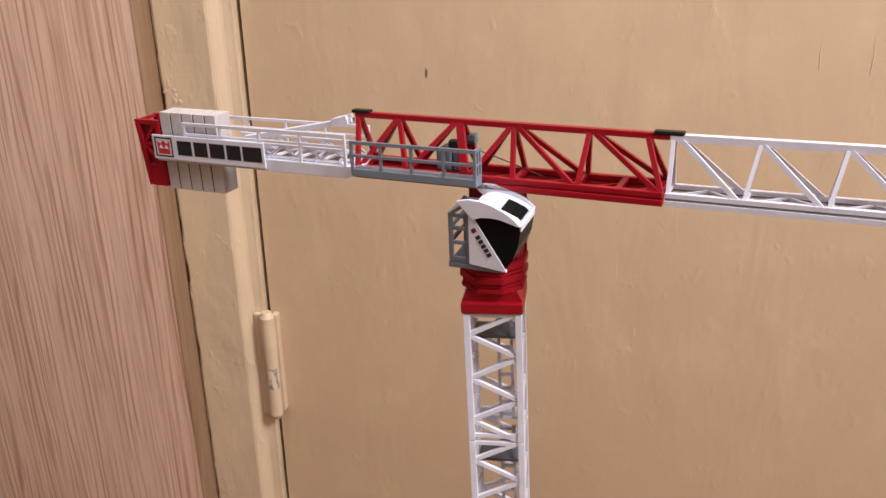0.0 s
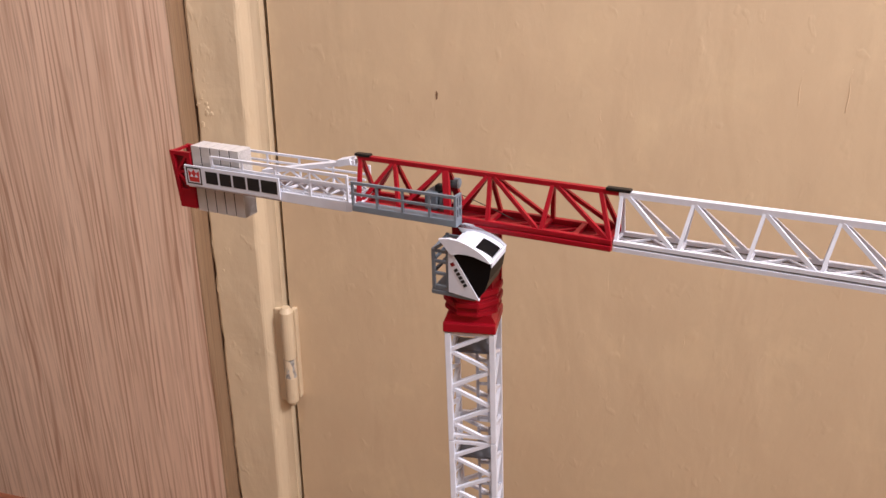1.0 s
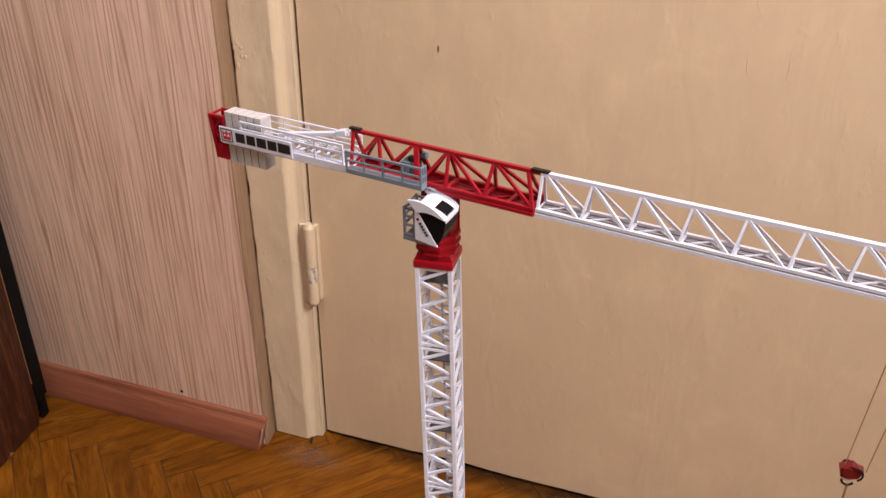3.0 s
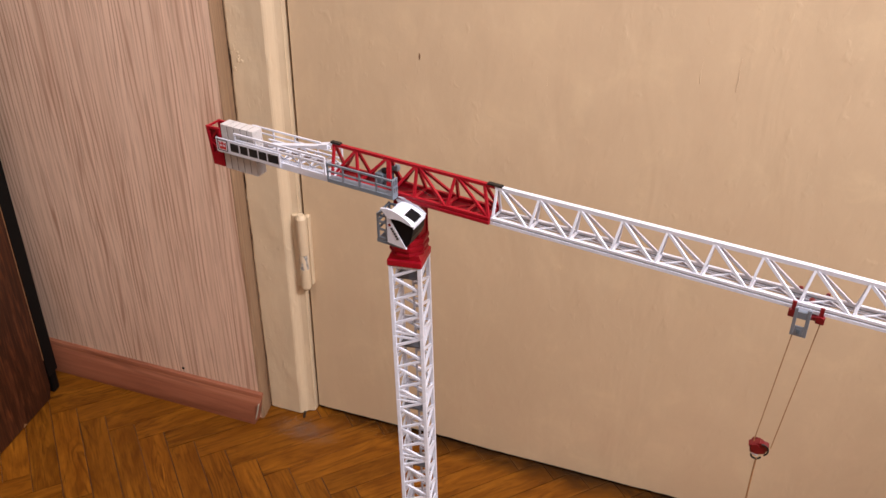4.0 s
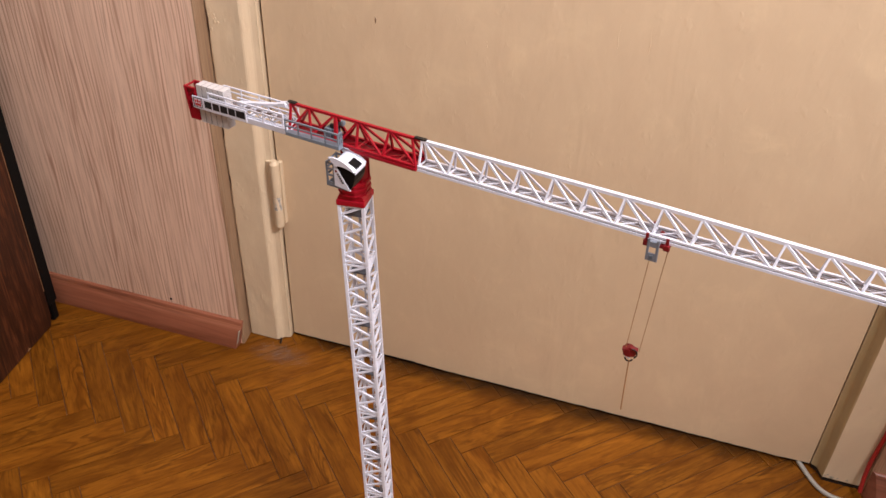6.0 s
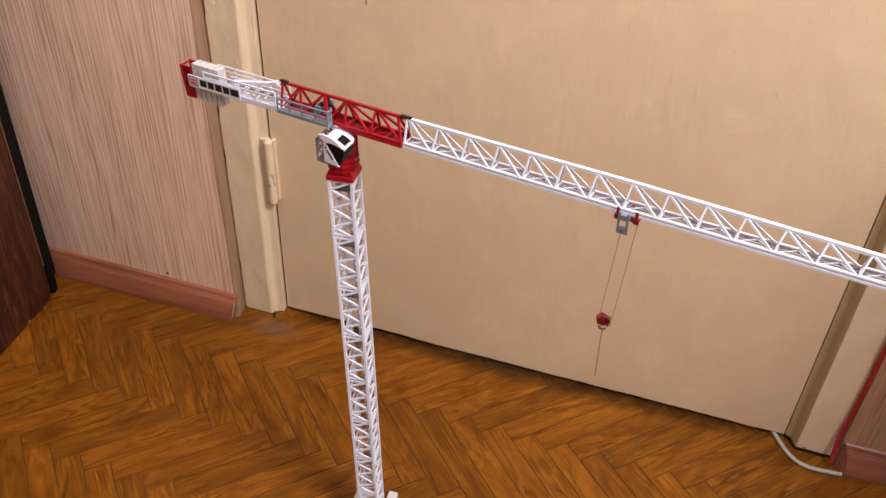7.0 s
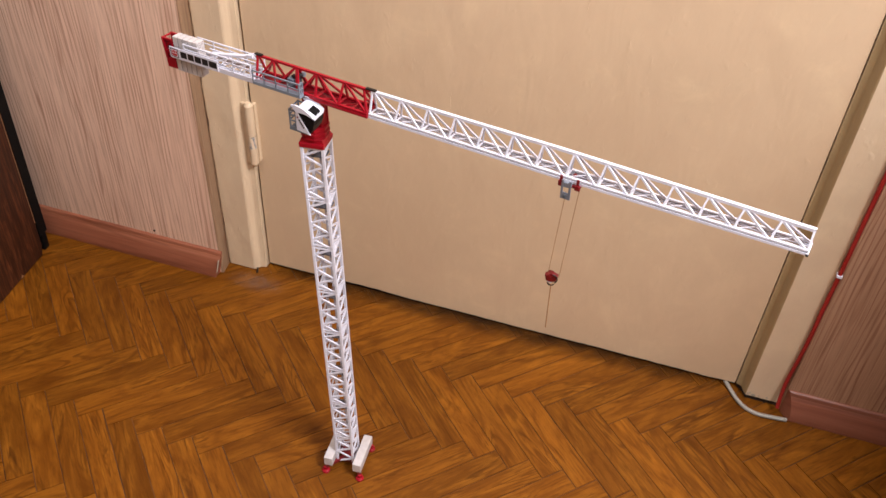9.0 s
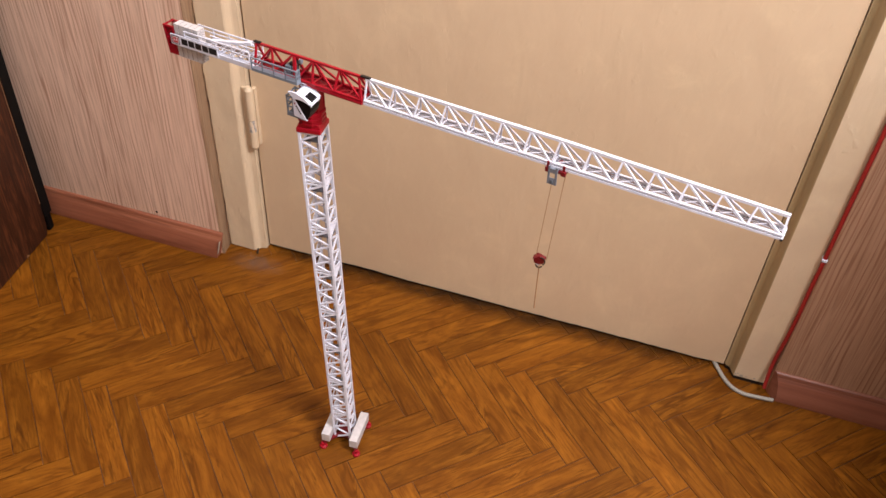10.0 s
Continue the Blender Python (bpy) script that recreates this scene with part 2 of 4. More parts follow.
TROLLEY_GREY = coated("mid_grey_plastic", (0.16, 0.18, 0.215), 0.45, 0.1, 90)
HOOK_RED = coated("deep_red_metal", (0.145, 0.004, 0.008), 0.4, 0.2, 200)
WINCH_GREY = coated("dark_blue_grey_plastic", (0.10, 0.125, 0.155), 0.45, 0.1, 90)
CONCRETE = coated("pale_concrete_plastic", (0.53, 0.50, 0.50), 0.6, 0.10, 160, 0.0002)
RUBBED = rubbed_paint("rubbed_hinge_paint")
# the wall's print again, darkened to carry the shade of its turned edge
BOARD_EDGE = laminate_wall("shaded_wallboard_edge", (0.405, 0.365, 0.305), 0.8)
BROWN_EDGE = coated("brown_board_edge", (0.21, 0.120, 0.068), 0.7, 0.25, 40)
DARK_RED = coated("dark_red_metal", (0.17, 0.006, 0.010), 0.4, 0.2, 200)
SLOT_SHADE = coated("slot_shade_grey", (0.17, 0.165, 0.165), 0.7, 0.15, 150)
PALE_WOOD = coated("pale_raw_wood", (0.24, 0.12, 0.05), 0.6, 0.2, 60)
BLACK = coated("black_plastic", (0.011, 0.010, 0.010), 0.34, 0.1, 80, spec=0.28)
DARK_GLASS = coated("black_glazing", (0.006, 0.006, 0.007), 0.35, 0.1, 30, spec=0.12)
DARK_METAL = coated("dark_wire", (0.03, 0.025, 0.02), 0.5, 0.2, 200)
THREAD = coated("brown_thread", (0.33, 0.175, 0.075), 0.8, 0.2, 400)
INK = coated("black_print", (0.012, 0.012, 0.014), 0.45)
RED_INK = coated("red_print", (0.52, 0.03, 0.03), 0.45)
DUST_FILM = floor_film("dust_film", (0.25, 0.20, 0.165), (0.0, -0.048, 0.0), (16.0, 38.0, 0.0), 0.30, (70, 110, 70), 0.1)
GRIME_SHADE_FILM = floor_film("grime_shade_film", (0.034, 0.015, 0.005), (0.40, 0.010, 0.0), (1.6, 22.0, 0.0), 1.0, (22, 50, 22), 0.5)
DUST = coated("grey_dust", (0.17, 0.115, 0.08), 0.9, 0.3, 300)
CORD_RED = coated("red_cord", (0.30, 0.015, 0.012), 0.5)
CORD_GREY = coated("grey_cable_sheath", (0.33, 0.31, 0.27), 0.5)
PLASTER = coated("pale_wall_paint", (0.42, 0.37, 0.30), 0.7, 0.08, 8, 0.0006)
CEILING_WHITE = coated("white_ceiling_paint", (0.66, 0.65, 0.62), 0.8, 0.05, 6, 0.0005)


# ---------------------------------------------------------------- mesh tools
def box(bm, lo, hi, bevel=0.0):
    """A box between two corners, its edges rounded by bevel."""
    r = bmesh.ops.create_cube(bm, size=1.0)
    vs = r["verts"]
    for v in vs:
        v.co = Vector([lo[k] + (v.co[k] + 0.5) * (hi[k] - lo[k]) for k in range(3)])
    if bevel:
        es = list({e for v in vs for e in v.link_edges})
        bmesh.ops.bevel(bm, geom=es, offset=bevel, segments=2, profile=0.6, affect="EDGES")


def bar(bm, p, q, w, h=None, up=(0, 0, 1)):
    """A square bar from p to q, w across and h along up."""
    p, q = Vector(p), Vector(q)
    h = h or w
    d = (q - p).normalized()
    u = Vector(up)
    if abs(d.dot(u)) > 0.98:
        u = Vector((0, 1, 0)) if abs(d.y) < 0.9 else Vector((1, 0, 0))
    s = d.cross(u).normalized()
    u = s.cross(d).normalized()
    ring = []
    for at in (p, q):
        ring.append([bm.verts.new(at + s * (a * w / 2) + u * (c * h / 2)) for a, c in ((-1, -1), (1, -1), (1, 1), (-1, 1))])
    for k in range(4):
        bm.faces.new((ring[0][k], ring[0][(k + 1) % 4], ring[1][(k + 1) % 4], ring[1][k]))
    bm.faces.new(ring[0][::-1])
    bm.faces.new(ring[1])


def rod(bm, p, q, r, sides=10, r2=None):
    """A round rod from p to q."""
    p, q = Vector(p), Vector(q)
    d = q - p
    m = Matrix.Translation((p + q) / 2) @ d.to_track_quat("Z", "Y").to_matrix().to_4x4()
    bmesh.ops.create_cone(bm, cap_ends=True, segments=sides, radius1=r, radius2=r if r2 is None else r2, depth=d.length, matrix=m)


def prism(bm, outline, lo, hi, axis="y"):
    """A plate: an outline of (a, b) pairs drawn out along an axis from lo to hi."""
    def at(a, b, c):
        return {"y": (a, c, b), "x": (c, a, b), "z": (a, b, c)}[axis]
    one = [bm.verts.new(at(a, b, lo)) for a, b in outline]
    two = [bm.verts.new(at(a, b, hi)) for a, b in outline]
    n = len(outline)
    for k in range(n):
        bm.faces.new((one[k], one[(k + 1) % n], two[(k + 1) % n], two[k]))
    bm.faces.new(one[::-1])
    bm.faces.new(two)


def loft(bm, rings):
    """A solid through closed rings of points, one after another."""
    rows = [[bm.verts.new(p) for p in ring] for ring in rings]
    n = len(rows[0])
    for one, two in zip(rows, rows[1:]):
        for k in range(n):
            bm.faces.new((one[k], one[(k + 1) % n], two[(k + 1) % n], two[k]))
    bm.faces.new(rows[0][::-1])
    bm.faces.new(rows[-1])


def uneven(a, b=0.0, size=1.0):
    """Smooth chance between -1 and 1."""
    return noise.noise((a * size, b * size, 3.7))


def finished(name, bm, mat, smooth=False):
    bmesh.ops.recalc_face_normals(bm, faces=bm.faces)
    me = bpy.data.meshes.new(name)
    bm.to_mesh(me)
    bm.free()
    me.materials.append(mat)
    if smooth:
        for p in me.polygons:
            p.use_smooth = True
    return me


def part(name, bm, mat, parent=None, label="", at=None, smooth=False):
    """Links a bmesh, or a mesh made before, as one object, under a thing or a part."""
    me = bm if isinstance(bm, bpy.types.Mesh) else finished(name, bm, mat, smooth)
    ob = new(name, me)
    if parent:
        ob.parent = parent
    if at is not None:
        ob.matrix_basis = at
    return tagged(ob, label)


def made(fn, *args, **kw):
    bm = bmesh.new()
    fn(bm, *args, **kw)
    return bm


def curve_tube(name, points, radius, mat, cyclic=False):
    """A round cord through points, as a mesh."""
    cu = bpy.data.curves.new(name, "CURVE")
    cu.dimensions, cu.bevel_depth, cu.bevel_resolution, cu.use_fill_caps = "3D", radius, 3, True
    sp = cu.splines.new("NURBS")
    sp.points.add(len(points) - 1)
    for p, co in zip(sp.points, points):
        p.co = (*co, 1)
    sp.use_endpoint_u, sp.order_u, sp.resolution_u = True, 3, 10
    tmp = bpy.data.objects.new(name, cu)
    me = bpy.data.meshes.new_from_object(tmp)
    bpy.data.objects.remove(tmp)
    me.materials.clear()
    me.materials.append(mat)
    for p in me.polygons:
        p.use_smooth = True
    return me


# ---------------------------------------------------------------- room
ROOM_L, ROOM_R, ROOM_BACK, ROOM_H = -1.30, 2.30, -3.20, 2.55
PANEL_L, PANEL_R = -0.045, -0.026          # faces of the wallboard beside the door
FRAME_Y = -0.019                           # face of the door frame
DOOR_W, DOOR_H = 0.800, 2.00


def setting(name, bm, mat, label, category):
    return tagged(part(name, bm, mat, None), label, category, kind="structure")


def build_room():
    setting("wall_left_of_door", made(prism, [(ROOM_L, 0.10), (ROOM_L, PANEL_L), (-0.0690, PANEL_L), (-0.0690, PANEL_L + 0.003), (-0.0725, FRAME_Y + 0.003), (-0.0725, 0.10)], 0.0, ROOM_H, "z"), LAMINATE,
            "wall clad in pinkish beige wood-print board with upright grain", "wall")
    setting("panel_edge_trim", made(prism, [(-0.0716, FRAME_Y + 0.0024), (-0.0688, PANEL_L + 0.0024), (-0.0688, PANEL_L - 0.0003), (-0.0676, PANEL_L + 0.0001), (-0.0665, PANEL_L + 0.0012), (-0.0660, PANEL_L + 0.0030), (-0.0672, PANEL_L + 0.0130), (-0.0690, FRAME_Y + 0.0016)], 0.0, DOOR_H + 0.08, "z"), BOARD_EDGE,
            "board edge beside the door frame, tinted dull brown for its shade", "trim")
    setting("wall_right_of_door", made(box, (0.868, PANEL_R, 0), (ROOM_R, 0.10, ROOM_H), 0.004), DARKENED_LAMINATE,
            "wall clad in reddish brown wood-print board beside the door, darkened further for shade", "wall")
    setting("wall_over_door", made(box, (-0.070, PANEL_R, DOOR_H + 0.085), (0.868, 0.10, ROOM_H)), LAMINATE,
            "wood-print wallboard above the door", "wall")
    setting("wall_left", made(box, (ROOM_L - 0.1, ROOM_BACK, 0), (ROOM_L, 0.10, ROOM_H)), PLASTER, "pale painted side wall of the room", "wall")
    setting("wall_right", made(box, (ROOM_R, ROOM_BACK, 0), (ROOM_R + 0.1, 0.10, ROOM_H)), PLASTER, "pale painted side wall of the room", "wall")
    setting("wall_behind", made(box, (ROOM_L - 0.1, ROOM_BACK - 0.1, 0), (ROOM_R + 0.1, ROOM_BACK, ROOM_H)), PLASTER,
            "pale painted wall opposite the door", "wall")
    # added out of view, to block lamp light from the right wall and floor
    setting("wall_partition", made(box, (1.075, -0.38, 0), (1.125, PANEL_R - 0.0165, 0.98)), CABINET_WOOD, "unseen dark walnut partition, added to shade the wall beside the door", "wall")
    setting("ceiling", made(box, (ROOM_L - 0.1, ROOM_BACK - 0.1, ROOM_H), (ROOM_R + 0.1, 0.10, ROOM_H + 0.1)), CEILING_WHITE,
            "plain white painted ceiling", "ceiling")
    # skirting boards: a moulded strip with a rounded top
    def skirting(x0, x1, face, mitre=0.0):
        o = [(face, 0.0), (face - 0.0158, 0.0), (face - 0.0160, 0.0060), (face - 0.0157, 0.0110), (face - 0.0149, 0.0160), (face - 0.0138, 0.0210), (face - 0.0118, 0.029),
             (face - 0.0092, 0.037), (face - 0.0068, 0.0422), (face - 0.0060, 0.0434), (face - 0.0058, 0.0455), (face - 0.0044, 0.0490), (face - 0.0020, 0.0505), (face, 0.0505)]
        bm = bmesh.new()
        prism(bm, o, x0, x1, "x")
        for v in bm.verts:
            if v.co.x < (x0 + x1) / 2:
                v.co.x += (face - v.co.y) * mitre
        return bm
    setting("baseboard_left", skirting(-0.470, -0.0665, PANEL_L), SKIRTING, "reddish brown moulded wooden skirting board, scuffed", "baseboard")
    for v in bpy.data.objects["baseboard_left"].data.vertices:          # slanting sawn end
        if v.co.x > -0.1:
            v.co.x += -0.006 + 0.24 * min(v.co.z, 0.045)
    setting("baseboard_right", skirting(0.8690, 1.0595, PANEL_R, 0.9), BROWN_SKIRTING, "dark reddish brown moulded wooden skirting board, scuffed", "baseboard")


def build_door():
    # frame: bevelled inwards, down to the leaf, its old edges chipped and lumpy
    def frame_post(x_out, x_face, x_in, step, z0):
        side = 1 if x_face > x_out else -1
        o = [(x_out, 0.09), (x_out, FRAME_Y + 0.004), (x_out + 0.0012 * side, FRAME_Y + 0.0014), (x_out + 0.004 * side, FRAME_Y), (x_face, FRAME_Y), *step, (x_in, 0.09)]
        heights = [z0 + 0.006 * k for k in range(125)] + [1.0, 1.5, DOOR_H + 0.085]
        rings = []
        for z in heights:
            ring = []
            for k, (x, y) in enumerate(o):
                if k in (1, 2, 3):
                    chip = max(0.0, uneven(z, 1.0, 38.0)) * 0.0020 + abs(uneven(z, 5.0, 120.0)) * 0.0009
                    x, y = x + side * chip * (0.5 if k == 3 else 1.0), y + chip * (0.9, 0.5, 0.2)[k - 1]
                elif 3 < k < len(o) - 1:
                    x, y = x + 0.00035 * uneven(z, k * 3.0, 30.0), y + 0.00030 * uneven(z, k * 7.0, 45.0)
                ring.append((x, y, z))
            rings.append(ring)
        bm = bmesh.new()
        loft(bm, rings)
        return bm
    frame_ob = new("door_frame")
    tagged(frame_ob, "cream painted wooden door frame with thick chipped paint", "door frame", kind="structure")
    part("hinge_post", frame_post(-0.0695, -0.0205, -0.0022, [(-0.0186, FRAME_Y + 0.0008), (-0.0168, FRAME_Y + 0.0024), (-0.0118, FRAME_Y + 0.0085), (-0.0098, FRAME_Y + 0.0098), (-0.0048, -0.0078), (-0.0022, -0.0074)], 0.002), CREAM_FRAME, frame_ob)
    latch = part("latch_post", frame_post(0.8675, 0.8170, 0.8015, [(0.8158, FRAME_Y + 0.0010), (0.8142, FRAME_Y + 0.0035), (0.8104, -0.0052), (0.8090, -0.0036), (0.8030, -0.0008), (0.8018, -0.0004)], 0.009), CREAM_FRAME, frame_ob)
    # the bevel towards the leaf: yellowed, soiled paint, also darkened for the shade it lies in
    latch.data.materials.append(SHADED_BEVEL)
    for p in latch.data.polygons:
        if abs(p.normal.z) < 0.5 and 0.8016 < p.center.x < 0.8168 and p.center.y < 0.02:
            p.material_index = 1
    part("head", made(box, (-0.0025, FRAME_Y, DOOR_H + 0.004), (0.8025, 0.09, DOOR_H + 0.085), 0.003), CREAM_FRAME, frame_ob)
    # solid dark fillers give the gaps round leaf and post their shade
    part("rebate", made(box, (-0.0025, 0.045, 0.0), (0.8025, 0.09, DOOR_H + 0.003)), BLACK_EDGE, frame_ob, "black filler standing in for shade behind the door leaf")

    part("dark_gap", made(box, (-0.002, 0.0060, -0.001), (0.8005, 0.044, 0.0016)), DEEP_GAP_SHADE, frame_ob, "dark filler standing in for shade under the leaf")
    part("dark_gap", made(box, (-0.0021, 0.0150, 0.002), (0.0007, 0.0445, DOOR_H)), DEEP_GAP_SHADE, frame_ob, "dark filler standing in for shade on the hinge side")
    part("dark_gap", made(box, (0.80005, 0.0070, 0.002), (0.8014, 0.0445, DOOR_H)), DULL_GAP_SHADE, frame_ob, "brown filler standing in for shade on the latch side")
    part("dark_gap", made(prism, [(0.8040, 0.085), (0.8040, 0.0015), (0.8110, -0.0030), (0.8180, -0.0165), (0.8650, -0.0165), (0.8650, 0.085)], -0.001, 0.0080, "z"), DEEP_GAP_SHADE, frame_ob, "dark filler standing in for shade under the foot of the post")
    leaf = new("door_1")
    tagged(leaf, "closed flat cream-painted door with brushed, grainy paint", "door", kind="structure")
    foot = []
    for k in range(161):
        x = 0.0014 + (DOOR_W - 0.0014) * k / 160
        worn = 0.0020 * max(0.0, 1 - abs(x - 0.17) / 0.11) if x < 0.262 else 0.0
        foot.append((x, 0.0066 + worn + 0.0011 * uneven(x, 2.0, 22.0) + 0.0008 * uneven(x, 9.0, 75.0)))
    slab = bmesh.new()
    loft(slab, [[(x, y, z + dz) for x, z in foot] + [(DOOR_W - dx, y, DOOR_H), (0.0014 + dx, y, DOOR_H)] for y, dz, dx in ((0.0, 0.0012, 0.0008), (0.0012, 0.0, 0.0), (0.040, 0.0, 0.0))])
    part("leaf", slab, CREAM, leaf)
    # hinge: two painted knuckles on a leaf plate, bare steel where they rub
    for z in (0.2815, 1.62):
        x, y = 0.0036, -0.0135
        knuckle = bmesh.new()
        rod(knuckle, (x, y, z - 0.051), (x, y, z - 0.022), 0.0066, 20)
        rod(knuckle, (x, y, z - 0.056), (x, y, z - 0.051), 0.0042, 20, 0.0066)
        part("hinge_knuckle", knuckle, CREAM_FRAME, leaf, "lower hinge knuckle with worn paint")
        pin = bmesh.new()
        rod(pin, (x, y, z - 0.0222), (x, y, z - 0.0009), 0.0063, 20)
        part("hinge_pin", pin, RUBBED, leaf, "hinge knuckle rubbed down to bare grey steel")
        part("seam", made(rod, (x, y, z - 0.0010), (x, y, z + 0.0001), 0.0056, 20), BLACK_EDGE, leaf, "dark seam between the knuckles")
        upper = bmesh.new()
        rod(upper, (x, y, z), (x, y, z + 0.024), 0.0065, 20, 0.0071)
        rod(upper, (x, y, z + 0.024), (x, y, z + 0.053), 0.0071, 20, 0.0068)
        rod(upper, (x, y, z + 0.053), (x, y, z + 0.058), 0.0068, 20, 0.004)
        part("hinge_knuckle", upper, CREAM_FRAME, leaf, "upper hinge knuckle under thick paint", smooth=False)
        part("hinge_plate", made(box, (-0.0105, -0.0118, z - 0.055), (-0.0030, -0.0060, z + 0.054), 0.0015), CREAM_FRAME, leaf)
        part("hinge_plate", made(box, (0.0045, -0.0070, z - 0.052), (0.0100, 0.0005, z + 0.052), 0.0012), CREAM_FRAME, leaf)
    # grains and runs caught in the paint
    rnd = random.Random(4)

    def grain(x, y, z, r, tall, parent, mat):
        bm = bmesh.new()
        bmesh.ops.create_uvsphere(bm, u_segments=10, v_segments=6, radius=1.0,
                                  matrix=Matrix.Translation((x, y, z)) @ Matrix.Diagonal((r * 0.80, r * 0.10, r * tall, 1)))
        for v in bm.verts:
            d = v.co - Vector((x, y, z))
            k = 1.0 + 0.45 * uneven(math.atan2(d.z, d.x), x * 900 + z * 500, 1.3)
            v.co = Vector((x + d.x * k, y + d.y, z + d.z * k))
        part("paint_grain", bm, mat, parent, smooth=True)

    def run(x, z, tall, wide):
        """A run of paint: a wavering ridge that ends in a drop."""
        rings = []
        for k in range(15):
            u = k / 14
            cx = x + 0.0016 * uneven(u * 2.0, x * 40, 1.0)
            w = wide * (0.25 + 0.9 * u ** 2) * math.sin(math.pi * min(1.0, 0.08 + 0.90 * u)) ** 0.6
            rings.append([(cx - w, 0.0004, z + tall * (1 - u)), (cx - w * 0.45, -0.34 * w, z + tall * (1 - u)), (cx + w * 0.45, -0.34 * w, z + tall * (1 - u)), (cx + w, 0.0004, z + tall * (1 - u))])
        bm = bmesh.new()
        loft(bm, rings)
        part("paint_run", bm, CREAM, leaf, smooth=True)

    for x, z, r in ((0.065, 0.569, 0.0028), (0.033, 0.557, 0.0022), (0.086, 0.584, 0.0018), (0.397, 0.438, 0.0018), (0.733, 0.443, 0.0028), (0.530, 0.532, 0.0016), (0.030, 0.550, 0.0012)):
        grain(x, 0.0002, z, r, rnd.uniform(0.8, 1.3), leaf, CREAM)
    for x, z, tall, wide in ((0.4445, 0.571, 0.028, 0.0013), (0.4790, 0.568, 0.034, 0.0013), (0.313, 0.392, 0.026, 0.0009), (0.295, 0.547, 0.010, 0.0008), (0.385, 0.345, 0.018, 0.0007), (0.505, 0.352, 0.022, 0.0008)):
        run(x, z, tall, wide)
    for _ in range(34):
        grain(rnd.uniform(0.02, 0.78), 0.0002, rnd.uniform(0.05, 0.9), rnd.uniform(0.0006, 0.0012), rnd.uniform(0.8, 1.8), leaf, CREAM)
    # lumps on the hinge post, thick where the brush turned
    for _ in range(30):
        grain(-0.066 + abs(rnd.gauss(0, 0.009)), FRAME_Y + 0.0002, rnd.gauss(0.566, 0.022), rnd.uniform(0.0012, 0.0030), rnd.uniform(0.5, 1.6), frame_ob, CREAM_FRAME)
    for _ in range(26):
        grain(rnd.uniform(-0.064, -0.024), FRAME_Y + 0.0002, rnd.uniform(0.03, 0.62), rnd.uniform(0.0007, 0.0016), rnd.uniform(0.8, 1.8), frame_ob, CREAM_FRAME)
    for z, r in ((0.162, 0.0042), (0.401, 0.0030), (0.352, 0.0028), (0.255, 0.0024)):
        grain(-0.0655, FRAME_Y + 0.0004, z, r, 1.4, frame_ob, CREAM_FRAME)
    grain(0.8213, FRAME_Y + 0.0002, 0.4934, 0.0028, 0.9, frame_ob, CREAM_FRAME)


def build_blemishes():
    wall = bpy.data.objects["wall_left_of_door"]
    part("nail_hole", made(rod, (-0.1905, PANEL_L - 0.0006, 0.0585), (-0.1905, PANEL_L + 0.002, 0.0585), 0.0022, 10), BLACK_EDGE, wall, "small dark nail hole")
    leaf = bpy.data.objects["door_1"]
    chip = bmesh.new()
    prism(chip, [(0.1545, 0.5640), (0.1560, 0.5615), (0.1556, 0.5570), (0.1545, 0.5555), (0.1540, 0.5600)], -0.0004, 0.0005, "y")
    part("paint_chip", chip, BROWN_EDGE, leaf, "small brown chip in the paint")
    # worn end of the skirting
    bb = bpy.data.objects["baseboard_left"]
    part("chipped_end", made(box, (-0.0004, -0.0157, -0.0145), (0.0006, -0.0118, 0.0150), 0.0003), PLASTER, bb, "pale splintered end", pose(-0.0662, PANEL_L, 0.0255, 0, 13.5, 0))
    frame_ob = bpy.data.objects["door_frame"]
    part("nail", made(rod, (-0.0125, -0.0235, 0.0), (-0.0105, -0.0225, 0.0105), 0.0017, 10), DARK_METAL, frame_ob, "dark bent nail at the foot of the post")
    rnd = random.Random(8)
    for _ in range(6):
        x, r = rnd.uniform(0.818, 0.864), rnd.uniform(0.0010, 0.0022)
        part("foot_chip", made(box, (-r, -0.0005, -r), (r, 0.0004, r), 0.0004), PLASTER, frame_ob, "pale broken paint at the foot of the post", pose(x, FRAME_Y, 0.0115 + rnd.uniform(0, 0.004), 0, rnd.uniform(-40, 40), 0))


build_room()
build_door()
build_blemishes()


# ---------------------------------------------------------------- parquet
BLOCK_L, BLOCK_W = 0.1764, 0.03475
CORNER = (-0.2107, -0.1423)
GAP = 0.00042


def block_mesh(name, length, width, depth=0.008):
    bm = bmesh.new()
    a, b, c = length / 2 - GAP, width / 2 - GAP, 0.00006
    lo = [bm.verts.new((x, y, -depth)) for x, y in ((-a, -b), (a, -b), (a, b), (-a, b))]
    mid = [bm.verts.new((x, y, -c)) for x, y in ((-a, -b), (a, -b), (a, b), (-a, b))]
    top = [bm.verts.new((x, y, 0)) for x, y in ((-a + c, -b + c), (a - c, -b + c), (a - c, b - c), (-a + c, b - c))]
    for r, s in ((lo, mid), (mid, top)):
        for k in range(4):
            bm.faces.new((r[k], r[(k + 1) % 4], s[(k + 1) % 4], s[k]))
    bm.faces.new(top)
    return finished(name, bm, PARQUET)


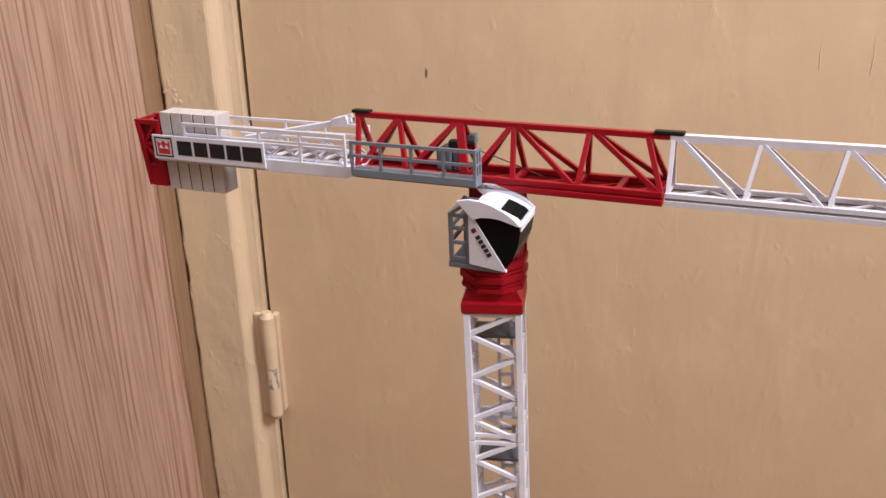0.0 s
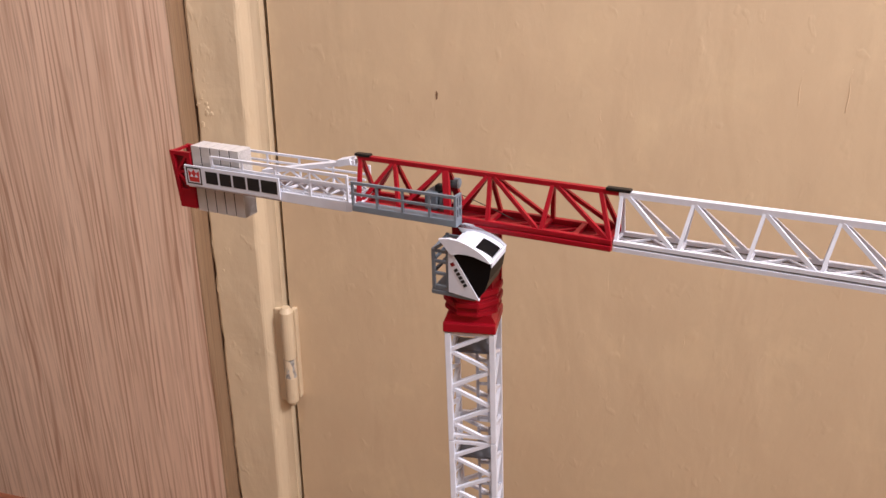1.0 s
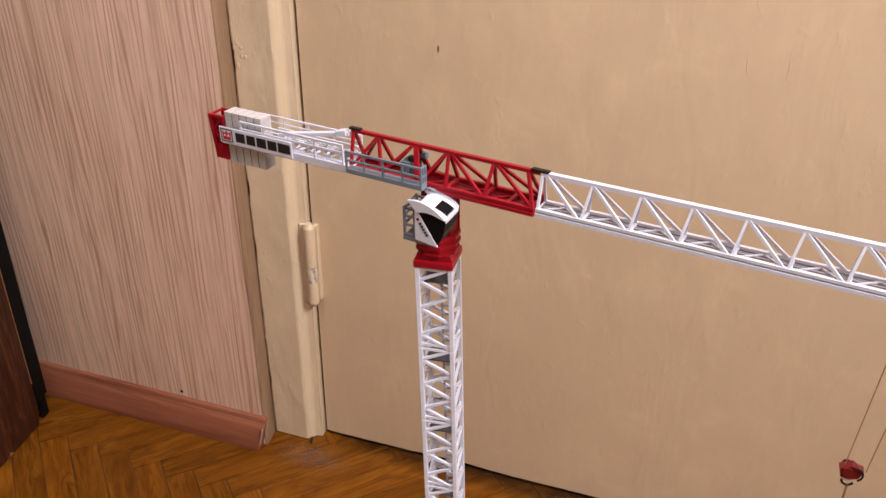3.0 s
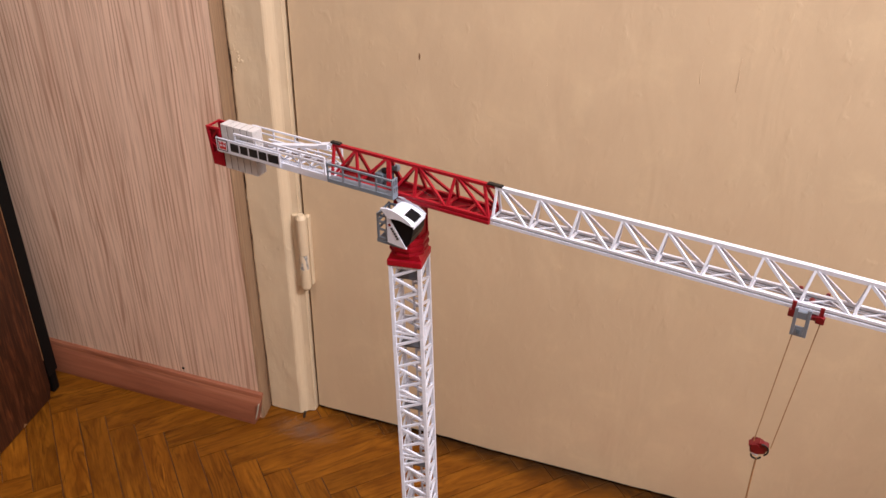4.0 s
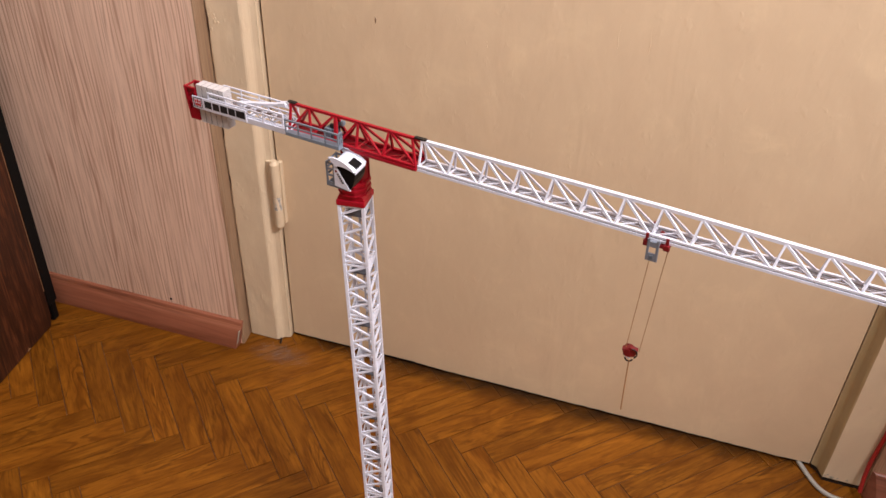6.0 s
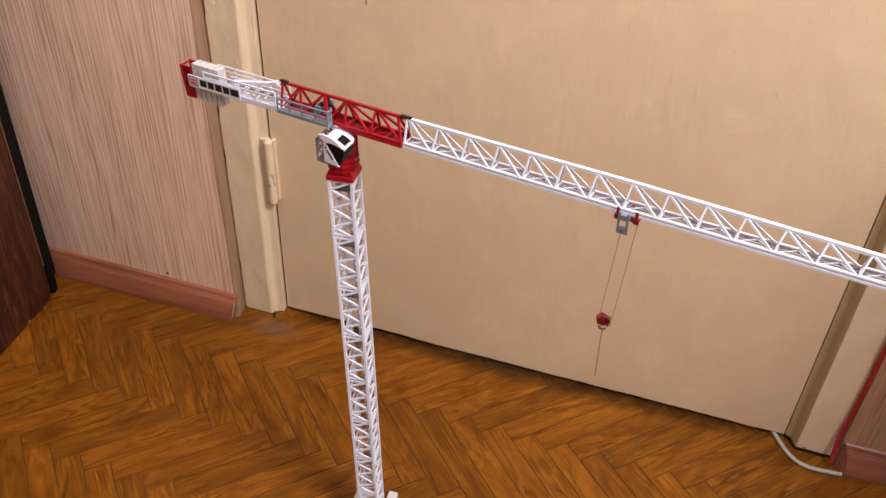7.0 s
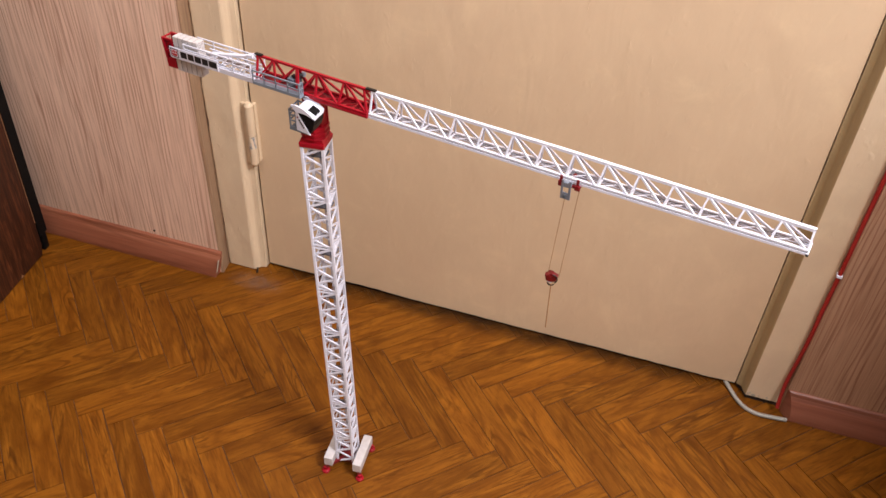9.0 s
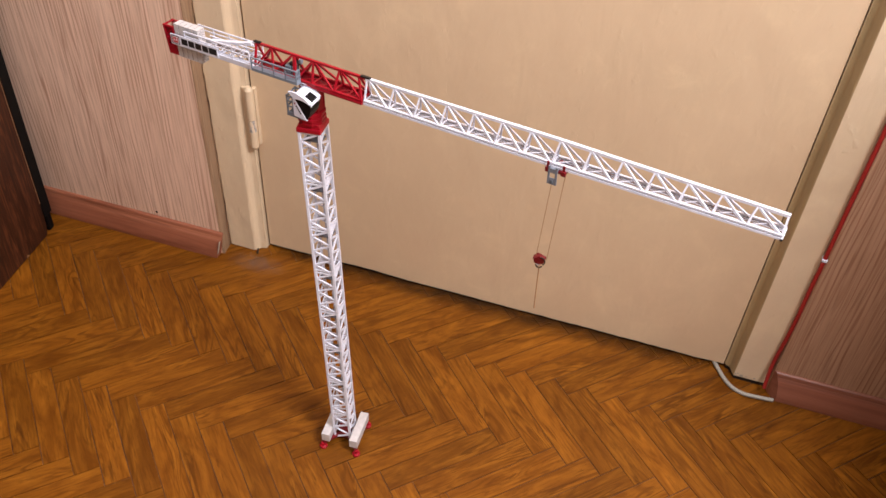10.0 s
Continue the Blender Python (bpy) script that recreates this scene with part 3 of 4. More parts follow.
def build_floor():
    floor = setting("floor", made(box, (ROOM_L - 0.1, ROOM_BACK - 0.1, -0.05), (ROOM_R + 0.1, 0.10, -0.0015)), JOINT,
                    "herringbone parquet floor of varnished golden brown oak strips", "floor")
    u, v = Vector((1, -1)) / math.sqrt(2), Vector((1, 1)) / math.sqrt(2)
    spots = []
    W, L = BLOCK_W, BLOCK_L
    for j in range(-16, 18):
        for k in range(-90, 90):
            a = Vector(CORNER) + u * (k * W + j * L) + v * (k * W - j * L)
            spots.append((a + u * L / 2 + v * W / 2, -45))
            spots.append((a + u * (L + W / 2) + v * (W - L / 2), 45))
    spots = [(c, r) for c, r in spots if ROOM_L - 0.02 < c.x < ROOM_R + 0.02 and ROOM_BACK - 0.02 < c.y < 0.09]
    spots.sort(key=lambda s: (max(0, abs(s[0].x - 0.30) - 0.75) + max(0, abs(s[0].y + 0.30) - 0.38), s[0].x, s[0].y))
    me = block_mesh("parquet_strip", L, W)
    for c, r in spots[:300]:
        ob = new("parquet_strip", me)
        ob.parent = floor
        ob.matrix_basis = pose(c.x, c.y, random.uniform(-0.0002, 0.0), random.uniform(-0.12, 0.12), random.uniform(-0.05, 0.05), r + 180 * random.randint(0, 1)) @ Matrix.Diagonal((random.uniform(0.9955, 1.0), random.uniform(0.980, 1.0), 1, 1))
    # the rest of the floor, out of the way
    verts, faces = [], []
    base = [tuple(q.co) for q in me.vertices]
    polys = [tuple(q.vertices) for q in me.polygons]
    for c, r in spots[300:]:
        n = len(verts)
        m = pose(c.x, c.y, 0, 0, 0, r)
        verts += [tuple(m @ Vector(q)) for q in base]
        faces += [tuple(i + n for i in q) for q in polys]
    rest = bpy.data.meshes.new("parquet_rest")
    rest.from_pydata(verts, [], faces)
    rest.materials.append(PARQUET)
    ob = new("parquet_rest", rest)
    ob.parent = floor
    tagged(ob, kind="stuff")


# ---------------------------------------------------------------- model tower crane
BASE = Vector((0.2870, -0.3285, 0.0))
TOP = Vector((0.2625, -0.3180, 0.52))


def axes(x, z):
    x = x.normalized()
    z = (z - x * z.dot(x)).normalized()
    y = z.cross(x)
    return Matrix(((x.x, y.x, z.x), (x.y, y.y, z.y), (x.z, y.z, z.z))).to_4x4()


LEAN_AXIS = (TOP - BASE).normalized()
TOWER = axes(Vector((0, 1, 0)).cross(LEAN_AXIS), LEAN_AXIS) @ pose(0, 0, 0, 0, 0, 3.5)                       # in the crane's own coordinates
YAW, RISE = radians(-12.0), radians(2.1)
JIB = Matrix.Translation(TOP - BASE) @ axes(Vector((math.cos(YAW) * math.cos(RISE), math.sin(YAW) * math.cos(RISE), math.sin(RISE))), LEAN_AXIS)

crane = new("tower_crane")
crane.location = BASE
tagged(crane, "white and red lattice model tower crane standing on parquet floor", "model crane")

HALF = 0.0114          # half the mast, to the middle of its legs
MAST_TOP, STEP = 0.5245, 0.0657


def build_mast():
    """One lattice section with its own legs and braces; the others are copies."""
    leg = finished("leg", made(box, (-0.0015, -0.0015, -STEP + 0.0002), (0.0015, 0.0015, -0.0002), 0.0003), WHITE)
    zig = []
    for k in range(6):
        a, b = -STEP * k / 6, -STEP * (k + 1) / 6
        x0, x1 = (HALF, -HALF) if k % 2 == 0 else (-HALF, HALF)
        zig.append(finished("brace", made(bar, (x0, 0, a), (x1, 0, b), 0.0018, 0.0019), WHITE))
    cross = finished("cross_bar", made(bar, (-HALF, 0, 0), (HALF, 0, 0), 0.0018, 0.0019), WHITE)
    ring = bmesh.new()
    for s in (-1, 1):
        bar(ring, (-HALF, s * HALF, -0.0012), (HALF, s * HALF, -0.0012), 0.0016, 0.0018)
        bar(ring, (s * HALF, -HALF, -0.0012), (s * HALF, HALF, -0.0012), 0.0016, 0.0018)
    section = part("mast_section", ring, WHITE, crane, "", TOWER @ pose(0, 0, MAST_TOP))
    for sx in (-1, 1):
        for sy in (-1, 1):
            part("leg", leg, None, section, at=pose(sx * HALF, sy * HALF, 0))
    for turn in range(4):
        face = pose(0, 0, 0, 0, 0, 90 * turn) @ pose(0, -HALF, 0)
        for me in zig:
            part("brace", me, None, section, at=face)
        part("cross_bar", cross, None, section, at=face @ pose(0, 0, -STEP + 0.003))
    ladder = bmesh.new()
    for x in (0.0005, 0.0065):
        bar(ladder, (x, 0.0055, -STEP + 0.002), (x, 0.0055, -0.002), 0.0015)
    for k in range(9):
        z = -0.004 - k * 0.0072
        bar(ladder, (0.0005, 0.0055, z), (0.0065, 0.0055, z), 0.0013)
    part("ladder", ladder, LADDER, section, "pale grey ladder")
    # plate coloured dark slate to carry the shade inside the mast
    rest = bmesh.new()
    box(rest, (-0.0098, -0.0045, -0.0160), (0.0098, 0.0098, -0.0146))
    part("ladder_landing", rest, LANDING, section, "landing plate in dark slate, its shade put into the colour")
    for k in range(1, 7):
        copy_thing(section, TOWER @ pose(0, 0, MAST_TOP - STEP * k))
    # the last, shorter piece, down to the cross frame
    foot = bmesh.new()
    z0, z1 = MAST_TOP - 7 * STEP, 0.0090
    for s in (-1, 1):
        bar(foot, (-HALF, s * HALF, z0 - 0.0012), (HALF, s * HALF, z0 - 0.0012), 0.0016, 0.0018)
        bar(foot, (s * HALF, -HALF, z0 - 0.0012), (s * HALF, HALF, z0 - 0.0012), 0.0016, 0.0018)
    foot = part("mast_foot", foot, WHITE, crane, "", TOWER)
    legs = finished("leg", made(box, (-0.0015, -0.0015, z1), (0.0015, 0.0015, z0 - 0.0002), 0.0003), WHITE)
    for sx in (-1, 1):
        for sy in (-1, 1):
            part("leg", legs, None, foot, at=pose(sx * HALF, sy * HALF, 0))
    for turn in range(4):
        face = pose(0, 0, 0, 0, 0, 90 * turn) @ pose(0, -HALF, 0)
        for k in range(5):
            a, b = z0 - 0.011 * k, z0 - 0.011 * (k + 1)
            x0, x1 = (HALF, -HALF) if k % 2 == 0 else (-HALF, HALF)
            part("brace", made(bar, (x0, 0, a), (x1, 0, b), 0.0018, 0.0019), WHITE, foot, at=face)


def build_undercarriage():
    turned = pose(0, 0, 0, 0, 0, 3.5)
    frame_bm = bmesh.new()
    for sx in (-1, 1):
        for sy in (-1, 1):
            bar(frame_bm, (sx * 0.004, sy * 0.004, 0.0110), (sx * 0.0245, sy * 0.0255, 0.0118), 0.0046, 0.0050)
    box(frame_bm, (-0.0095, -0.0095, 0.0088), (0.0095, 0.0095, 0.0120), 0.0006)
    part("cross_frame", frame_bm, DARK_RED, crane, "dark red cross frame under the mast", turned)
    for x in (-0.0205, 0.0205):
        part("ballast_block", made(box, (x - 0.0060, -0.0262, 0.0148), (x + 0.0060, 0.0262, 0.0300), 0.0007), CONCRETE, crane,
             "pale grey ballast block on the base", turned)
    for x in (-0.0245, 0.0245):
        for y in (-0.0255, 0.0255):
            bm = bmesh.new()
            rod(bm, (x, y, 0.0), (x, y, 0.0030), 0.0056, 18)
            rod(bm, (x, y, 0.0030), (x, y, 0.0048), 0.0056, 18, 0.0036)
            rod(bm, (x, y, 0.0048), (x, y, 0.0092), 0.0030, 14)
            part("foot", bm, RED, crane, "red round foot", turned)


def build_slewing_part():
    # flange on the mast, round bearing rings, turning box that carries the jib
    bm = bmesh.new()
    box(bm, (-0.0136, -0.0136, 0.5248), (0.0136, 0.0136, 0.5300), 0.0008)
    o = [(-0.0132, 0.5300), (0.0132, 0.5300), (0.0112, 0.5345), (-0.0112, 0.5345)]
    prism(bm, o, -0.0115, 0.0115, "y")
    part("mast_flange", bm, RED, crane, "red square flange", TOWER)
    rings = bmesh.new()
    for z0, z1, r in ((0.0135, 0.0160, 0.0141), (0.0160, 0.0182, 0.0136), (0.0182, 0.0216, 0.0147), (0.0216, 0.0240, 0.0138), (0.0240, 0.0275, 0.0147)):
        m = Matrix.Translation((0, 0, (z0 + z1) / 2)) @ Matrix.Rotation(radians(22.5 + 12), 4, "Z")
        bmesh.ops.create_cone(rings, cap_ends=True, segments=8, radius1=r * 1.06, radius2=r * 1.06, depth=z1 - z0, matrix=m)
    bmesh.ops.bevel(rings, geom=list(rings.edges), offset=0.0005, segments=2, affect="EDGES")
    part("slewing_ring", rings, RED, crane, "red ribbed slewing ring", JIB)
    box_bm = bmesh.new()
    box(box_bm, (-0.0090, -0.0056, 0.0270), (0.0120, 0.0085, 0.0600), 0.0008)
    box(box_bm, (0.0120, -0.0052, 0.0270), (0.0128, -0.0038, 0.0600), 0.0002)
    box(box_bm, (0.0120, 0.0062, 0.0270), (0.0128, 0.0075, 0.0600), 0.0002)
    part("slewing_tower", box_bm, RED, crane, "red turning box under the jib", JIB)


YC = -0.003            # middle plane of the jib
ZT, ZB = 0.0848, 0.0655


def build_red_section():
    """Red lattice piece over the mast: one top chord, two bottom chords, paired braces."""
    def chord(x):
        return ZT + 0.0017 - 0.0010 * (x + 0.0625) / 0.136
    bm = bmesh.new()
    bar(bm, (-0.0625, YC, chord(-0.0625)), (0.0735, YC, chord(0.0735)), 0.0027, 0.0023)
    top = part("red_jib_section", bm, RED, crane, "red lattice section over the mast", JIB)
    for s in (-1, 1):
        y = YC + s * 0.0080
        part("bottom_chord", made(box, (-0.0600, y - 0.0013, ZB - 0.0018), (0.0735, y + 0.0013, ZB + 0.0006), 0.0004), RED, top)
        part("bottom_flange", made(box, (-0.0600, y - 0.0016, ZB - 0.0050), (0.0735, y + 0.0016, ZB - 0.0024), 0.0004), RED, top)
        part("chord_web", made(box, (-0.0600, y - 0.0008, ZB - 0.0026), (0.0735, y + 0.0008, ZB - 0.0016)), RED, top)
        pairs = [(-0.0610, -0.0590), (-0.0420, -0.0575), (-0.0408, -0.0355), (-0.0150, -0.0345), (-0.0125, -0.0080), (0.0095, -0.0055),
                 (0.0112, 0.0130), (0.0135, 0.0380), (0.0425, 0.0400), (0.0450, 0.0715), (0.0655, 0.0725)]
        for n, (a, b) in enumerate(pairs):
            part("brace", made(bar, (a, YC + s * 0.0006, chord(a) - 0.0008), (b, y, ZB), 0.0019 if n != 4 else 0.0034, 0.0018, (0, 1, 0)), RED, top)
    for k, x in enumerate((-0.0575, -0.036, -0.0075, 0.0135, 0.0390, 0.0560, 0.0715)):
        part("cross_bar", made(box, (x - 0.0012, YC - 0.0070, ZB - 0.0012), (x + 0.0012, YC + 0.0070, ZB + 0.0004)), RED, top)
    # plate in the darker red, so its colour holds the shade between the chords
    part("walkway", made(box, (-0.0590, YC - 0.0068, ZB - 0.0034), (0.0730, YC + 0.0068, ZB - 0.0028)), DARK_RED, top)
    for a, b in ((0.0135, 0.0390), (0.0390, 0.0560), (0.0560, 0.0715), (-0.0075, 0.0135)):
        part("deck_brace", made(bar, (a, YC - 0.007, ZB - 0.0021), (b, YC + 0.007, ZB - 0.0021), 0.0014, 0.0010), RED, top)
    for x0, x1 in ((-0.0640, -0.0550), (0.0675, 0.0790)):
        part("joint_cap", made(box, (x0, YC - 0.0018, chord(x0) + 0.0006), (x1, YC + 0.0018, chord(x0) + 0.0022), 0.0006), BLACK, top, "black joint cap")
    wire = curve_tube("hoist_wire", [(-0.0030, YC - 0.002, 0.0745), (0.0050, YC - 0.002, 0.0725), (0.0240, YC - 0.002, 0.0660)], 0.00022, DARK_METAL)
    part("hoist_wire", wire, None, top, "thin dark hoist wire")
    winch = bmesh.new()
    box(winch, (-0.0218, YC - 0.0060, ZB + 0.0006), (-0.0150, YC + 0.0050, 0.0752), 0.0008)
    box(winch, (-0.0145, YC - 0.0050, ZB + 0.0006), (-0.0120, YC + 0.0050, 0.0750), 0.0006)
    rod(winch, (-0.0165, YC, 0.0715), (-0.0145, YC, 0.0715), 0.0036, 16)
    part("winch", winch, WINCH_GREY, top, "blue-grey hoist winch")
    part("winch_drum", made(box, (-0.0168, YC - 0.0045, 0.0754), (-0.0125, YC - 0.0005, 0.0788), 0.0008), BLACK, top, "black winch motor")
    part("winch_cover", made(rod, (-0.0125, YC + 0.0035, 0.0783), (-0.0072, YC + 0.0035, 0.0783), 0.0026, 16), GREY, top, "blue-grey round winch cover")


JX0, BAY, NBAY = 0.0738, 0.02876, 14


def build_white_jib():
    """Two white lattice pieces of seven bays, end to end, getting lower towards the tip."""
    length = NBAY * BAY

    def zt(x):
        u = (x - JX0) / length
        return ZT + 0.0004 + 0.0020 * u if u < 0.5 else ZT + 0.0014 - 0.0044 * (u - 0.5)

    def zb(x):
        u = (x - JX0) / length
        return ZB - 0.0015 + 0.0012 * u if u < 0.5 else ZB - 0.0009 + 0.0062 * (u - 0.5)

    def along(a, b, y, w, h, dz):
        bm = bmesh.new()
        bar(bm, (a, y, zb(a) + dz), (b, y, zb(b) + dz), w, h)
        return bm

    for piece in range(2):
        a = JX0 + piece * 7 * BAY
        b = a + 7 * BAY
        bm = bmesh.new()
        bar(bm, (a, YC, zt(a)), (b, YC, zt(b)), 0.0032, 0.0028)
        top = part("white_jib_section", bm, WHITE, crane, "white lattice jib section", JIB)
        for s in (-1, 1):
            y = YC + s * 0.0061
            part("bottom_chord", along(a, b, y, 0.0022, 0.0018, 0.0003), WHITE, top)
            part("trolley_rail", along(a, b, y, 0.0028, 0.0021, -0.0027), WHITE, top)
            # web coloured dark grey to paint in the shade between chord and rail
            part("chord_web", along(a, b, y, 0.0010, 0.0008, -0.0009), SLOT_SHADE, top, "web coloured dark for the shade in the slot")
            for k in range(7):
                x0 = a + k * BAY
                first = k == 0 and piece == 0
                lower = x0 + (0.0010 if first else -0.0004)
                part("post", made(bar, (lower, y, zb(lower)), (x0 + (0.0012 if first else 0.0036), YC + s * 0.0008, zt(x0) - 0.0004), 0.0015, 0.0015, (0, 1, 0)), WHITE, top)
                part("diagonal", made(bar, (x0 + 0.0044, YC + s * 0.0010, zt(x0) - 0.0008), (x0 + BAY - 0.0026, y, zb(x0 + BAY) + 0.0004), 0.0018, 0.0015, (0, 1, 0)), WHITE, top)
            if piece == 1:
                part("post", made(bar, (b - 0.0010, y, zb(b)), (b - 0.0010, YC + s * 0.0008, zt(b)), 0.0016, 0.0015, (0, 1, 0)), WHITE, top)
        lo, hi = YC - 0.0052, YC + 0.0052
        for s in (-1, 1):
            part("walkway_rail", along(a, b, YC + s * 0.0016, 0.0012, 0.0006, -0.0012), LADDER, top, "pale grey walkway rail")
        for k in range(7):
            x0 = a + k * BAY
            z = zb(x0 + BAY / 2)
            part("cross_bar", made(box, (x0 - 0.0008 if k or piece else x0, lo, z - 0.0005), (x0 + 0.0012, hi, z + 0.0005)), WHITE, top)
            m = x0 + BAY * 0.5
            part("deck_brace", made(bar, (x0 + 0.001, lo, z - 0.0004), (m, hi, z - 0.0004), 0.0011, 0.0008), WHITE, top)
            part("deck_brace", made(bar, (m, hi, z - 0.0004), (x0 + BAY - 0.001, lo, z - 0.0004), 0.0011, 0.0008), WHITE, top)
        if piece == 1:
            part("end_stop", made(box, (b - 0.0012, YC - 0.0080, zb(b) - 0.0034), (b + 0.0006, YC + 0.0080, zb(b) - 0.0012), 0.0003), WHITE, top)
            part("end_pin", made(rod, (b - 0.0014, YC - 0.0088, zb(b) - 0.0026), (b + 0.0008, YC - 0.0088, zb(b) - 0.0026), 0.0009, 8), BLACK, top)


def railing(parent, x0, x1, y, z0, z1, posts, mat, mids=(), wide=0.0010):
    """A railing of its own posts and rails, in one plane."""
    rail = part("railing", made(box, (x0, y - wide / 2, z1 - wide * 1.2), (x1, y + wide / 2, z1)), mat, parent)
    for x in posts:
        part("railing_post", made(box, (x - wide / 2, y - wide / 2 + 0.00005, z0), (x + wide / 2, y + wide / 2 - 0.00005, z1 - wide * 1.2)), mat, rail)
    for a, b, z in mids:
        part("middle_rail", made(box, (a, y - wide / 2, z - wide / 2), (b, y + wide / 2, z + wide / 2)), mat, rail)


YF, YBK = -0.0145, 0.0085       # front and back of the counter-jib


def build_counter_jib():
    # deck with fascia
    deck_bm = bmesh.new()
    box(deck_bm, (-0.1700, YF, 0.0600), (-0.0650, YF + 0.0016, 0.0656), 0.0003)
    box(deck_bm, (-0.1700, YBK - 0.0016, 0.0600), (-0.0650, YBK, 0.0656), 0.0003)
    prism(deck_bm, [(-0.0650, 0.0600), (-0.0615, 0.0606), (-0.0590, 0.0625), (-0.0590, 0.0656), (-0.0650, 0.0656)], YF, YBK, "y")
    for a in np.arange(-0.130, -0.067, 0.0125):
        bar(deck_bm, (a, YF + 0.001, 0.0662), (a + 0.00625, YBK - 0.001, 0.0662), 0.0014, 0.0010)
        bar(deck_bm, (a + 0.00625, YBK - 0.001, 0.0662), (a + 0.0125, YF + 0.001, 0.0662), 0.0014, 0.0010)
    box(deck_bm, (-0.1340, YF + 0.0016, 0.0655), (-0.0660, YF + 0.0050, 0.0664))
    box(deck_bm, (-0.1340, YBK - 0.0050, 0.0655), (-0.0660, YBK - 0.0016, 0.0664))
    deck = part("counter_jib", deck_bm, WHITE, crane, "white counter-jib deck", JIB)
    # laced side girders
    for y in (YF + 0.0040, YBK - 0.0040):
        g = bmesh.new()
        bar(g, (-0.1330, y, 0.0715), (-0.0640, y, 0.0715), 0.0011)
        for k in range(5):
            a = -0.1330 + k * 0.0138
            bar(g, (a, y, 0.0668), (a + 0.0069, y, 0.0712), 0.0010)
            bar(g, (a + 0.0069, y, 0.0712), (a + 0.0138, y, 0.0668), 0.0010)
        part("side_girder", g, WHITE, deck)
    xs = (-0.1512, -0.1303, -0.1085, -0.0865, -0.0634)
    railing(deck, -0.1518, -0.0628, YF + 0.0006, 0.0656, 0.0797, xs, WHITE, [(-0.1512, -0.0634, 0.0740)], 0.0012)
    railing(deck, -0.1518, -0.0628, YBK - 0.0006, 0.0656, 0.0787, xs, WHITE, [(-0.1512, -0.0634, 0.0735)], 0.0011)
    # strut from the red section down to the deck
    s = bmesh.new()
    bar(s, (-0.0640, YC, 0.0838), (-0.1240, YC, 0.0715), 0.0048, 0.0022)
    bar(s, (-0.0660, YC, 0.0842), (-0.0740, YC, 0.0822), 0.0062, 0.0034)
    part("tie_strut", s, WHITE, deck, "white sloping tie strut")
    # sign board: plain shapes for its mark and lettering
    plate = part("sign_board", made(box, (-0.1705, YF - 0.0012, 0.0613), (-0.1052, YF - 0.0003, 0.0732), 0.0002), WHITE, deck,
                 "white board with a red square mark and five black blocks")
    y = YF - 0.0013
    border = bmesh.new()
    for lo, hi in (((-0.1692, 0.0626), (-0.1684, 0.0722)), ((-0.1593, 0.0626), (-0.1585, 0.0722)), ((-0.1684, 0.0626), (-0.1593, 0.0633)), ((-0.1684, 0.0715), (-0.1593, 0.0722))):
        box(border, (lo[0], y, lo[1]), (hi[0], y + 0.0002, hi[1]))
    part("mark_border", border, INK, plate, "thin black border")
    mark = bmesh.new()
    prism(mark, [(-0.1674, 0.0640), (-0.1604, 0.0640), (-0.1600, 0.0705), (-0.1622, 0.0690), (-0.1639, 0.0709), (-0.1656, 0.0690), (-0.1678, 0.0705)], y, y + 0.0002, "y")
    part("mark", mark, RED_INK, plate, "red pointed mark")
    for a in (-0.1668, -0.1636):
        tri = bmesh.new()
        prism(tri, [(a, 0.0667), (a + 0.0026, 0.0667), (a + 0.0013, 0.0685)], y - 0.0001, y + 0.0001, "y")
        part("mark_notch", tri, WHITE, plate, "small white triangle")
    for n, (a, b) in enumerate(((-0.1555, -0.1470), (-0.1455, -0.1376), (-0.1362, -0.1277), (-0.1264, -0.1184), (-0.1172, -0.1066))):
        part("lettering_block", made(box, (a, y, 0.0640), (b, y + 0.0002, 0.0710)), INK, plate, "plain black block")
    # counterweight slabs, hanging through the deck
    for k in range(5):
        a = -0.1672 + k * 0.00680
        part("counterweight_slab", made(box, (a, -0.0118, 0.0452), (a + 0.0060, -0.0012, 0.0834), 0.00015), CONCRETE, deck, "pale grey counterweight slab")
    # black core put inside, so the joints between slabs read as shaded
    part("slab_hanger", made(box, (-0.1668, -0.0114, 0.0456), (-0.1340, -0.0016, 0.0830)), BLACK, deck, "black core standing in for shade between the slabs")
    # red end frame, narrower at its foot
    e = bmesh.new()
    for y0, y1 in ((-0.0125, -0.0105), (0.0005, 0.0025)):
        ym = (y0 + y1) / 2
        prism(e, [(-0.1832, 0.0792), (-0.1806, 0.0792), (-0.1772, 0.0462), (-0.1798, 0.0462)], y0, y1, "y")
        prism(e, [(-0.1710, 0.0792), (-0.1684, 0.0792), (-0.1684, 0.0462), (-0.1710, 0.0462)], y0, y1, "y")
        box(e, (-0.1806, y0 + 0.0001, 0.0770), (-0.1710, y1 - 0.0001, 0.0792))
        box(e, (-0.1780, y0 + 0.0001, 0.0462), (-0.1710, y1 - 0.0001, 0.0570))
        bar(e, (-0.1795, ym, 0.0672), (-0.1710, ym, 0.0775), 0.0016, 0.0014, (0, 1, 0))
        bar(e, (-0.1795, ym, 0.0672), (-0.1710, ym, 0.0568), 0.0016, 0.0014, (0, 1, 0))
        bar(e, (-0.1795, ym, 0.0672), (-0.1700, ym, 0.0672), 0.0014, 0.0012, (0, 1, 0))
    box(e, (-0.1696, -0.0105, 0.0462), (-0.1684, 0.0005, 0.0740))
    box(e, (-0.1790, -0.0105, 0.0462), (-0.1696, 0.0005, 0.0480))
